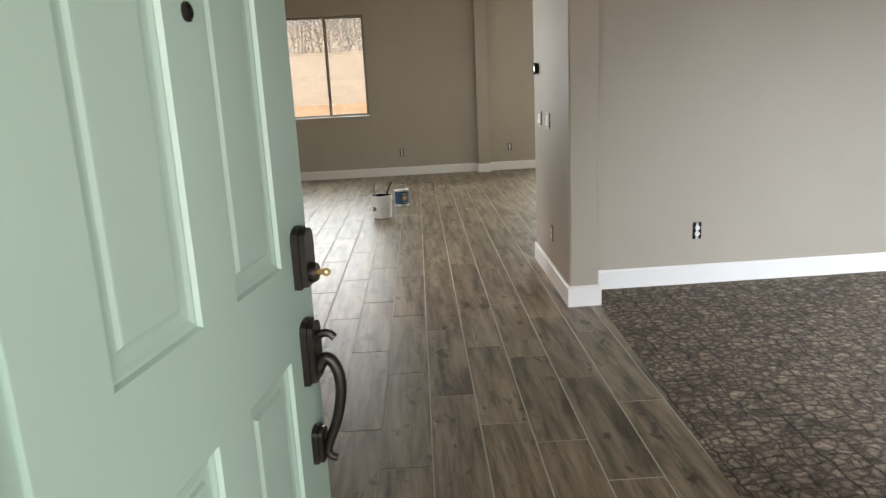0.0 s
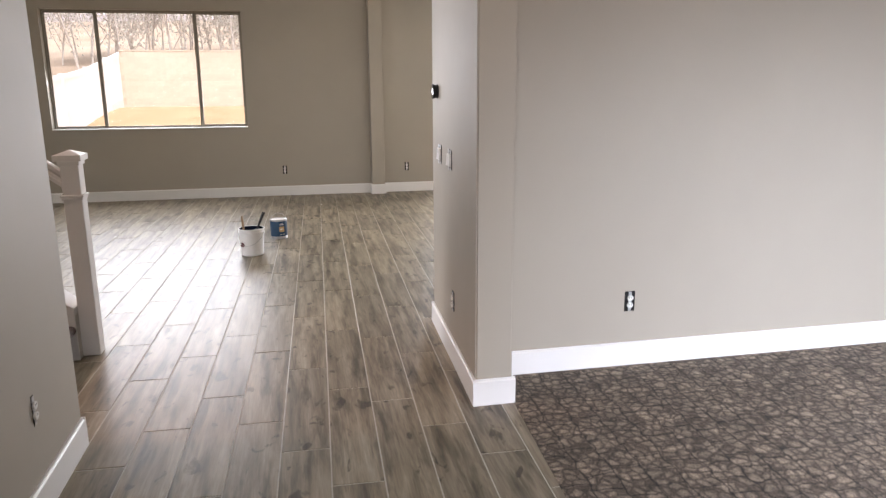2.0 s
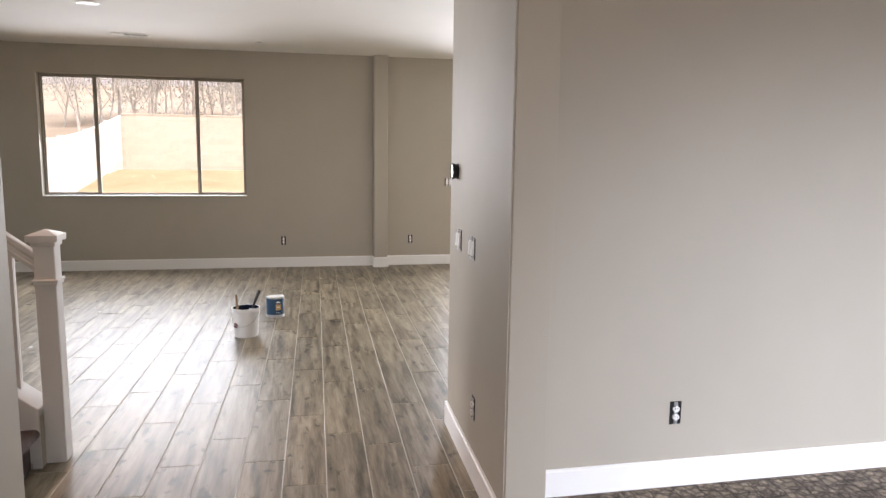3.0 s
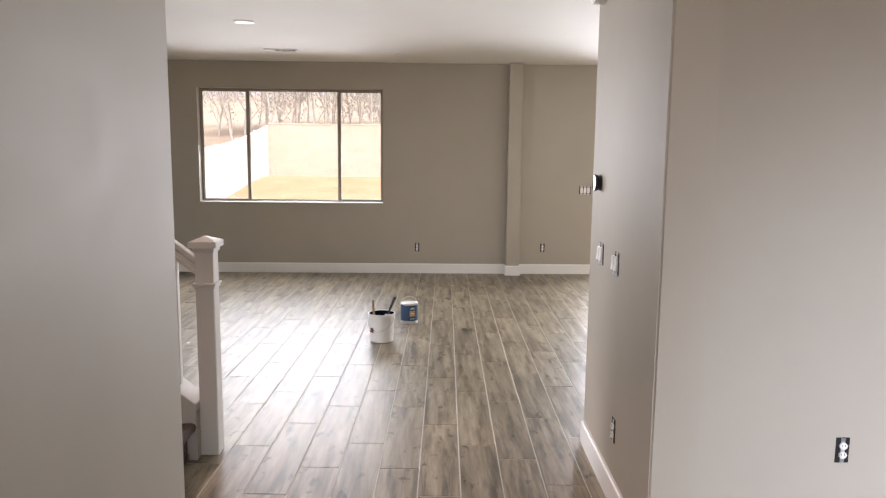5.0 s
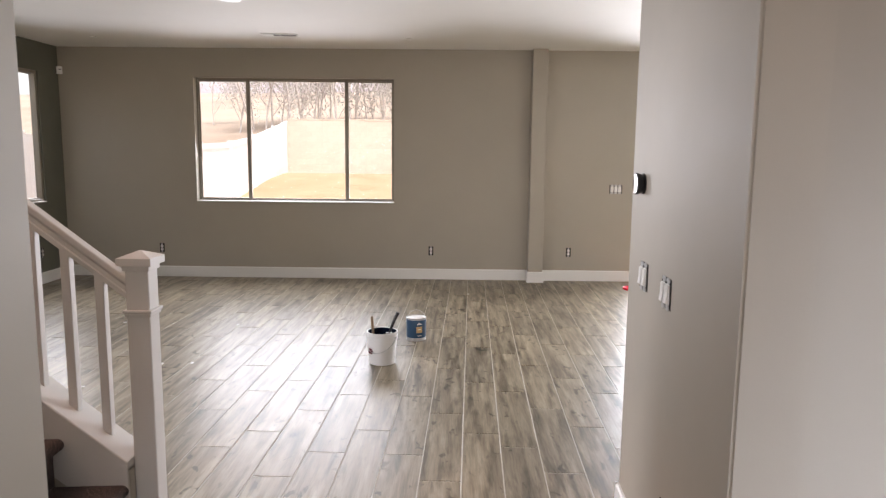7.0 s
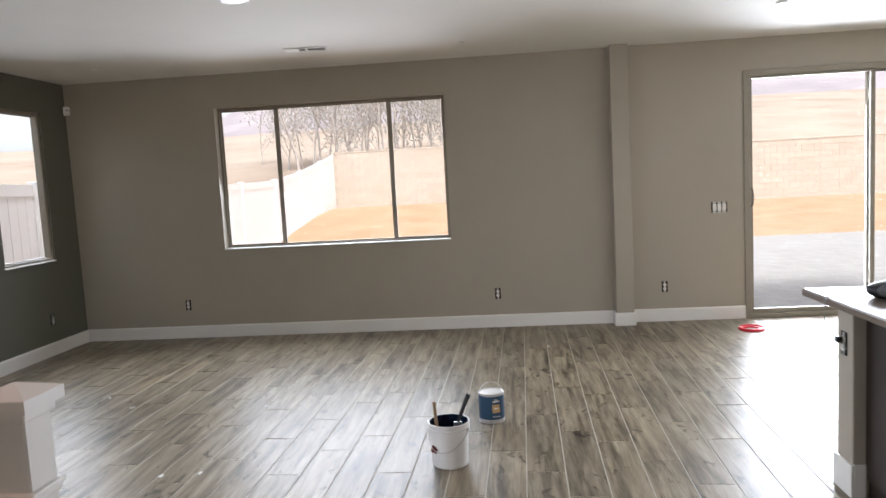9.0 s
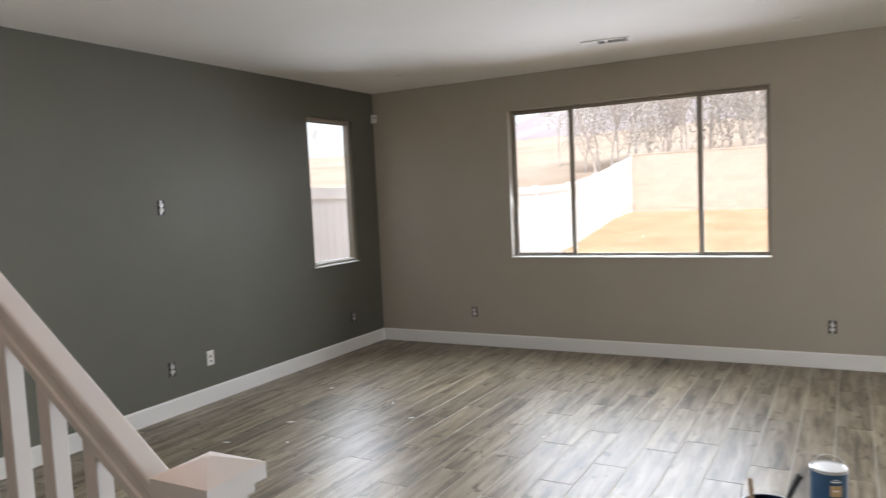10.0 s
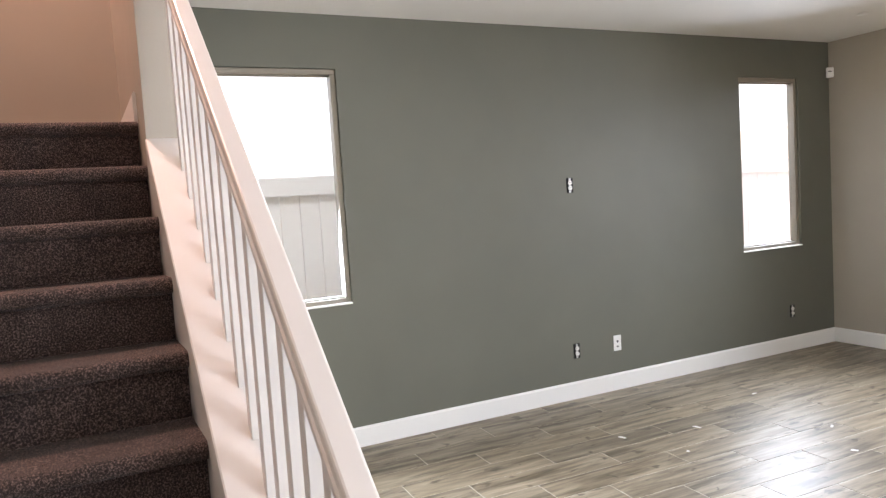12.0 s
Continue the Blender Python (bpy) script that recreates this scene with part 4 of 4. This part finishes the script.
bm = bmesh.new()
add_box(bm, (-0.030, -0.008, -0.01), (0.016, 0.008, 0.042), 0.003)
part("bristles", bm, M_NAVY, brush, "paint-soaked bristles")

can = thing("paint_can", (0.418, 7.195, 0), "blue-labelled metal paint can with its lid on", "paint can", rz=12)
bm = bmesh.new()
add_lathe(bm, [(0.0, 0.002), (0.078, 0.0), (0.083, 0.003), (0.083, 0.010), (0.081, 0.012), (0.081, 0.028)], (0, 0, 0), 48)
part("foot_rim", bm, M_STEEL, can, "bare metal foot rim", True)
bm = bmesh.new()
add_lathe(bm, [(0.081, 0.176), (0.081, 0.182), (0.084, 0.184), (0.084, 0.190), (0.080, 0.192), (0.074, 0.188)], (0, 0, 0), 48)
part("top_rim", bm, M_STEEL, can, "bare metal top rim", True)
bm = bmesh.new()
add_lathe(bm, [(0.0812, 0.028), (0.0815, 0.03), (0.0815, 0.174), (0.0812, 0.176)], (0, 0, 0), 48)
label_ob = part("label", bm, M_BLUE, can, "dark blue wrap-around label", True)
bm = bmesh.new()
add_lathe(bm, [(0.074, 0.188), (0.070, 0.184), (0.064, 0.187), (0.0, 0.187)], (0, 0, 0), 40)
part("lid", bm, M_WHITEP, can, "white lid", True)


def label_patch(bm, a0, a1, z0, z1, r):
    n = 6
    cols = [(r * math.cos(radians(a0 + (a1 - a0) * i / n)), r * math.sin(radians(a0 + (a1 - a0) * i / n))) for i in range(n + 1)]
    lo, hi = [bm.verts.new((x, y, z0)) for x, y in cols], [bm.verts.new((x, y, z1)) for x, y in cols]
    for i in range(n):
        bm.faces.new((lo[i], lo[i + 1], hi[i + 1], hi[i]))


bm = bmesh.new()
label_patch(bm, -98, -62, 0.072, 0.125, 0.0822)
part("label_square", bm, M_TANLABEL, label_ob, "tan square on the label")
for a0, a1, za, zb, rad in ((-95, -65, 0.140, 0.147, 0.0822), (-88, -72, 0.152, 0.156, 0.0822), (-96, -62, 0.046, 0.050, 0.0822), (-90, -70, 0.096, 0.104, 0.0826)):
    bm = bmesh.new()
    label_patch(bm, a0, a1, za, zb, rad)
    part("label_print", bm, M_WHITEP, label_ob, "pale printed line")
bm = bmesh.new()
label_patch(bm, -180, 179, 0.014, 0.027, 0.0818)
part("label_base", bm, M_WHITEP, can, "white band at the foot")
bm = bmesh.new()
sweep(bm, [(0.085 * math.cos(a), 0.012 * math.sin(a), 0.150 + 0.098 * math.sin(a)) for a in np.linspace(0, math.pi, 21)], 0.0016, 8)
part("bail_handle", bm, M_STEEL, can, "thin raised wire handle", True)

ring = thing("red_ring", (2.805, 9.49, 0), "flat red plastic ring lying on the floor", "ring")
bm = bmesh.new()
add_lathe(bm, [(0.072, 0.0), (0.108, 0.0), (0.114, 0.006), (0.112, 0.022), (0.104, 0.026), (0.098, 0.016), (0.074, 0.014), (0.072, 0.0)], (0, 0, 0), 40)
part("ring", bm, M_RED, ring, "", True)

rng = random.Random(11)
for px, py in ((-1.40, 6.42), (-1.19, 6.45), (-2.23, 7.64), (-2.75, 6.9), (-3.15, 6.75), (-3.02, 7.25), (-2.55, 7.9), (-1.72, 5.9), (-1.2, 7.6), (0.9, 9.1), (-3.3, 8.1)):
    ob = thing("paper_scrap", (px, py, 0.0), "tiny white scrap lying on the tiles", "scrap", "floor scraps", rz=rng.uniform(0, 180))
    bm = bmesh.new()
    a, b = rng.uniform(0.012, 0.028), rng.uniform(0.007, 0.012)
    add_prism(bm, [(-a, -b), (a * 0.8, -b * 0.7), (a, b * 0.6), (0, b), (-a * 0.7, b * 0.8)], "z", 0.0005, 0.003)
    part("scrap", bm, M_PAPER, ob)

# ---- kitchen island ----
island = thing("kitchen_island", (2.08, 6.05, 0), "kitchen island with espresso cabinets and a greige end wall", "kitchen island")
bm = bmesh.new()
add_box(bm, (0, 0.0, 0), (2.6, 0.145, 0.885), 0.004)
part("pony_wall", bm, M_WALL, island, "greige painted half wall")
bm = bmesh.new()
add_box(bm, (-T, -T, 0), (0, 0.145 + T, 0.155), 0.003), add_box(bm, (0, -T, 0), (0.055, 0, 0.155), 0.003), add_box(bm, (0, 0.145, 0), (2.6, 0.145 + T, 0.155), 0.003)
part("baseboard", bm, M_TRIM, island, "white baseboard round the half wall")
bm = bmesh.new()
add_box(bm, (0.055, -0.62, 0.09), (2.6, -0.002, 0.885), 0.003), add_box(bm, (0.075, -0.55, 0.0), (2.58, -0.002, 0.09))
cab = part("cabinet", bm, M_ESPRESSO, island, "espresso wood cabinet body")
for i in range(4):
    bm = bmesh.new()
    xa = 0.08 + i * 0.62
    add_box(bm, (xa, -0.640, 0.12), (xa + 0.60, -0.621, 0.86), 0.004)
    part("door", bm, M_ESPRESSO, cab)
bm = bmesh.new()
add_box(bm, (-0.10, -0.68, 0.888), (2.7, 0.30, 0.925), 0.008, 2)
part("worktop", bm, M_COUNTER, island, "speckled stone worktop")
ob = outlet((2.08, 6.13, 0.70), "-x", "uncovered outlets", 0, "island outlet with a black plug in it")
bm = bmesh.new()
add_box(bm, (-0.014, -0.040, 0.006), (0.014, -0.011, 0.034), 0.004)
part("plug", bm, M_BLACK, ob, "black plug")

bag = thing("tool_pouch", (2.30, 6.02, 0.925), "black and grey tool pouch lying on the worktop", "tool pouch", rz=-8)
bm = bmesh.new()
bmesh.ops.create_icosphere(bm, subdivisions=3, radius=1)
for v in bm.verts:
    x, y, z = v.co
    zz = max(z, -0.55)
    v.co = Vector((x * 0.17 * (1 + 0.15 * zz), y * 0.085, (zz + 0.55) * 0.052)) + Vector((0, 0, 0.006)) * noise.noise(v.co * 3)
    v.co.z = max(v.co.z, 0.0)
part("pouch", bm, M_BLACK, bag, "", True)
bm = bmesh.new()
bmesh.ops.create_icosphere(bm, subdivisions=3, radius=1)
for v in bm.verts:
    x, y, z = v.co
    v.co = Vector((-0.07 + x * 0.075, -0.03 + y * 0.062, max(0.002, 0.036 + z * 0.036)))
part("pocket", bm, M_GREYBAG, bag, "grey fabric pocket", True)

cable = thing("power_cable", (0, 0, 0), "thin grey cable hanging over the worktop edge", "cable")
bm = bmesh.new()
sweep(bm, spline([(2.16, 6.06, 0.935), (2.08, 6.16, 0.950), (2.00, 6.10, 0.929), (1.972, 6.075, 0.918), (1.970, 6.08, 0.84), (1.985, 6.10, 0.78), (1.978, 6.12, 0.70), (1.972, 6.13, 0.655), (1.99, 6.13, 0.68), (2.02, 6.13, 0.715), (2.042, 6.13, 0.72)], 8), 0.0022, 6)
part("cable", bm, M_CORD, cable, "", True)


# ---- outside ----
def ground_z(x, y):
    z = -0.16
    berm = min(max((y - 17.0) / 10.6, 0), 1)
    fall = min(max((x - 1.0) / 6.0, 0), 1)
    z += (0.88 - 0.42 * fall) * berm * berm * (3 - 2 * berm)
    far = max(y - 29, 0)
    z += 17 * (1 - math.exp(-far / 85.0)) * (0.76 + 0.24 / (1 + math.exp(-(x + 18) / 14.0)))
    back = min(max((y - 150) / 150.0, 0), 1)
    z += 48 * back * back * (3 - 2 * back) / (1 + math.exp(-(x + 85) / 22.0))
    west = max(-x - 12, 0)
    z += 2.0 * (1 - math.exp(-west / 90.0))
    amp = min(max((far + west - 2) / 30, 0), 1)
    z += amp * 1.4 * noise.noise(Vector((x * 0.02, y * 0.02, 3.1)))
    if math.hypot(x, y) > 400:
        z -= (math.hypot(x, y) - 400) * 0.02
    return z


def spread(limit):
    near = np.arange(0, 60, 1.5)
    far = [60]
    while far[-1] < limit:
        far.append(far[-1] * 1.16)
    pos = np.concatenate([near, far])
    return np.concatenate([-pos[:0:-1], pos])


gx, gy = spread(2400), spread(2400)
bm = bmesh.new()
grid = [[bm.verts.new((x, y, ground_z(x, y) if not (-4.1 < x < 6.1 and -3 < y < 10.1) else -0.35)) for y in gy] for x in gx]
for i in range(len(gx) - 1):
    for j in range(len(gy) - 1):
        bm.faces.new((grid[i][j], grid[i + 1][j], grid[i + 1][j + 1], grid[i][j + 1]))
structure("ground", bm, M_EARTH, "bare orange dirt yard rising to a dry grassy hill", "ground")

bm = bmesh.new()
add_box(bm, (0.6, 10.19, -0.30), (9.5, 18.6, -0.05), 0.01)
structure("pavement", bm, M_CONCRETE, "concrete patio slab behind the house", "patio")

# white vinyl fence along the side yard, stepping up to the corner
FENCE_X, WALL_Y = -5.4, 27.8


def fence_top(y):
    u = min(max((y - 19.5) / 8.0, 0), 1)
    return 1.69 + 0.93 * u ** 1.6 + 0.12 * min(max((13 - y) / 3, 0), 1)


fence = thing("fence", (FENCE_X, 0, 0), "white vinyl privacy fence along the side yard", "fence")
y = -3.0
while y < WALL_Y - 0.3:
    ye = min(y + 2.4, WALL_Y)
    bm = bmesh.new()
    add_box(bm, (-0.062, y - 0.062, ground_z(FENCE_X, y) - 0.2), (0.062, y + 0.062, fence_top(y) + 0.02), 0.004)
    add_box(bm, (-0.070, y - 0.070, fence_top(y) + 0.02), (0.070, y + 0.070, fence_top(y) + 0.04), 0.008)
    part("post", bm, M_VINYL, fence)
    n_boards = 14
    for i in range(n_boards):
        ya, yb = y + 0.062 + i * (ye - y - 0.124) / n_boards, y + 0.062 + (i + 1) * (ye - y - 0.124) / n_boards
        bm = bmesh.new()
        add_box(bm, (-0.014, ya + 0.004, ground_z(FENCE_X, ya) - 0.1), (0.014, yb - 0.002, (fence_top(ya) + fence_top(yb)) / 2 - 0.02))
        part("board", bm, M_VINYL, fence)
    bm = bmesh.new()
    for zo0, zo1 in ((-0.15, 0.0), (-1.62, -1.50)):
        v = [bm.verts.new((sx * 0.026, yy, fence_top(yy) + o)) for yy in (y + 0.062, ye - 0.062) for sx, o in ((-1, zo0), (1, zo0), (1, zo1), (-1, zo1))]
        for q in ((0, 1, 2, 3), (4, 5, 6, 7), (0, 1, 5, 4), (1, 2, 6, 5), (2, 3, 7, 6), (3, 0, 4, 7)):
            bm.faces.new([v[i] for i in q])
    part("rail", bm, M_VINYL, fence)
    y = ye


# trees on the hill
def tree(x, y, height, seed, leafy):
    r = random.Random(seed)
    zb = ground_z(x, y)
    ob = thing("tree", (x, y, zb), "tall thin pale-barked tree with sparse foliage paled for haze", "tree", "trees on the hill")
    bm = bmesh.new()
    tips = []

    def limb(p, d, length, rad, level):
        pts, q = [p], p
        for i in range(5):
            d2 = (d + Vector((r.uniform(-1, 1), r.uniform(-1, 1), r.uniform(-0.2, 0.4))) * 0.16).normalized()
            q = q + d2 * length / 5
            pts.append(q)
            d = d2
        sweep(bm, pts, lambda u: rad * (1 - 0.72 * u), 6 if level == 0 else 4)
        if level:
            tips.extend(pts[2:])
        if level < 2:
            for i in range(12 if level == 0 else 4):
                u = r.uniform(0.10, 0.98)
                a = r.uniform(0, 6.28)
                base = pts[min(int(u * 5), 4)].lerp(pts[min(int(u * 5) + 1, 5)], u * 5 % 1)
                limb(base, Vector((math.cos(a) * 0.6, math.sin(a) * 0.6, r.uniform(0.5, 1.1))).normalized(), length * (0.42 if level == 0 else 0.45) * r.uniform(0.6, 1.1), rad * 0.42, level + 1)
    limb(Vector((0, 0, -0.2)), Vector((0, 0, 1)), height, height * 0.008, 0)
    part("trunk", bm, M_BARK, ob)
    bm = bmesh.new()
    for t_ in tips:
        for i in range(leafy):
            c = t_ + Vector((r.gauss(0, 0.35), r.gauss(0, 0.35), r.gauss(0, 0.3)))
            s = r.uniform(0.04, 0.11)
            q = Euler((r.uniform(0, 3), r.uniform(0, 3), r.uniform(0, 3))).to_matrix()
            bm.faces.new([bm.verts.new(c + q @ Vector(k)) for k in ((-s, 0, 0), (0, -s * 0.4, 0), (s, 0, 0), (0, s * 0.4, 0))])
    part("crown", bm, M_LEAF, ob, "sparse leaves, haze put into their pale grey colour")


rng = random.Random(3)
for i in range(34):
    tree(-10.5 + i * 0.31 + rng.uniform(-0.3, 0.3), 36 + rng.uniform(-3, 9), rng.uniform(5.5, 8.5), 20 + i, 4 if i % 2 else 6)
tree(-13.5, 44, 6.0, 60, 9)
for i in range(5):
    tree(-95 + rng.uniform(-8, 8), 92 + i * 8 + rng.uniform(-3, 3), rng.uniform(6, 9), 80 + i, 8)

# ---- small pieces last: block wall, then floor ----
wall = thing("block_wall", (0, WALL_Y, 0), "tan concrete block garden wall", "garden wall")
WALL_Z, BW, BH = 0.62, 0.405, 0.203
bm = bmesh.new()
for xa, xb, drop in ((FENCE_X, 2.0, 0), (2.0, 4.8, 1), (4.8, 15.5, 2)):
    add_box(bm, (xa, 0.012, 0.0), (xb, 0.185, WALL_Z + BH * (10 - drop) - 0.01))
part("core", bm, M_MORTAR, wall, "recessed mortar")


def block_shape(bm, x, z, w, h):
    add_box(bm, (x + 0.006, 0.0, z + 0.006), (x + w - 0.006, 0.19, z + h - 0.006), 0.004)


bm = bmesh.new()
block_shape(bm, 0, 0, BW, BH)
block_me = mesh_of("block", bm, M_BLOCK)


def step_down(x):
    """The courses step down to one side with the ground."""
    return BH * ((x > 2.0 - BW / 2) + (x > 4.8 - BW / 2))


rest, count = bmesh.new(), 0
for row in range(10):
    x = FENCE_X - 0.1 + (BW / 2 if row % 2 else 0)
    while x < 15.5 - BW:
        z = WALL_Z + row * BH - step_down(x)
        if FENCE_X - 0.5 < x < 6.5 and row > 0 and count < 290:
            ob = new("block", block_me)
            ob.parent = wall
            ob.location = (x, 0, z)
            count += 1
        else:
            add_box(rest, (x + 0.006, 0.0, z + 0.006), (x + BW - 0.006, 0.19, z + BH - 0.006))
        x += BW
tagged(part("blocks", rest, M_BLOCK_FAR, wall), kind="stuff")
bm = bmesh.new()
x = FENCE_X
while x < 15.3:
    zc = WALL_Z + BH * 10 - step_down(x)
    add_box(bm, (x + 0.004, -0.012, zc), (x + BW - 0.004, 0.202, zc + 0.05), 0.004)
    x += BW
part("cap_course", bm, M_BLOCK_FAR, wall)

# carpet of the front room, its edge slightly askew to the walls
bm = bmesh.new()
add_prism(bm, [(1.385, -0.25), (6.05, -0.25), (6.05, 3.453), (1.612, 3.453)], "z", -0.001, 0.0025)
structure("carpet", bm, M_CARPET, "mottled brown-grey carpet with a dark crackle pattern", "carpet")

# plank tiles
floor_bm = bmesh.new()
add_box(floor_bm, (-4.0, -0.26, -0.2), (6.05, 10.0, -0.0018))
floor_ob = structure("floor", floor_bm, M_GROUT, "wood-look porcelain plank floor with pale grout", "floor")
PITCH, LEN, U0, SHEAR, GAP = 0.2025, 0.877, 0.43, 0.028, 0.0030


def tile_shape(bm, x, y, w, d, h=0.006, c=0.0010):
    lo = [bm.verts.new((x + a, y + b, -h)) for a, b in ((0, 0), (w, 0), (w, d), (0, d))]
    mid = [bm.verts.new((v.co.x, v.co.y, -c)) for v in lo]
    up = [bm.verts.new((x + a, y + b, 0)) for a, b in ((c, c), (w - c, c), (w - c, d - c), (c, d - c))]
    for p, q in ((lo, mid), (mid, up)):
        for i in range(4):
            bm.faces.new((p[i], p[(i + 1) % 4], q[(i + 1) % 4], q[i]))
    bm.faces.new(up)


TW, TL = PITCH - 2 * GAP, LEN - 2 * GAP
bm = bmesh.new()
tile_shape(bm, -TW / 2, -TL / 2, TW, TL)
tile_me = mesh_of("tile", bm, M_TILE)
ANG = -math.atan(SHEAR)
JOINTS = {-8: 6.073, -7: 5.531, -6: 4.991, -5: 4.331, -4: 4.659, -3: 4.942, -2: 4.365, -1: 4.925, 0: 4.637, 1: 4.34, 2: 5.04, 3: 4.742, 4: 5.33}


def first_joint(k):
    """Staggered by about a third, the stagger running the other way in the outer rows."""
    if k < -8:
        return (6.073 + 0.31 * (k + 8)) % LEN
    if k > 4:
        return (5.33 - 0.295 * (k - 4)) % LEN
    return JOINTS[k] % LEN


rng = random.Random(8)
joined, count = bmesh.new(), 0
for k in range(-24, 30):
    off = first_joint(k)
    for j in range(-2, 13):
        cy = off + (j + 0.5) * LEN
        cx = U0 + (k + 0.5) * PITCH + SHEAR * cy
        ya, yb = max(cy - LEN / 2, -0.26), min(cy + LEN / 2, 10.0)
        if not -4.2 < cx < 6.2 or yb - ya < 0.04:
            continue
        if (cx < -0.45 and yb < 3.1) or (cx < -1.0 and yb < 4.2) or (cx > 1.95 and yb < 4.39):
            continue
        if -2.2 < cx < 2.0 and yb - ya > LEN - 0.001 and cy < 9.0 and count < 300:
            ob = new("tile", tile_me)
            ob.parent = floor_ob
            ob.matrix_basis = pose(cx, cy, 0.0003 * rng.uniform(-1, 1), rng.gauss(0, 0.04), rng.gauss(0, 0.10), math.degrees(ANG))
            count += 1
        else:
            first = len(joined.verts)
            tile_shape(joined, cx - TW / 2, ya + GAP, TW, yb - ya - 2 * GAP)
            joined.verts.ensure_lookup_table()
            vs = joined.verts[first:]
            bmesh.ops.rotate(joined, verts=vs, cent=(cx, cy, 0), matrix=Matrix.Rotation(ANG, 3, "Z"))
tagged(part("tiles", joined, M_TILE_FAR, floor_ob), kind="stuff")
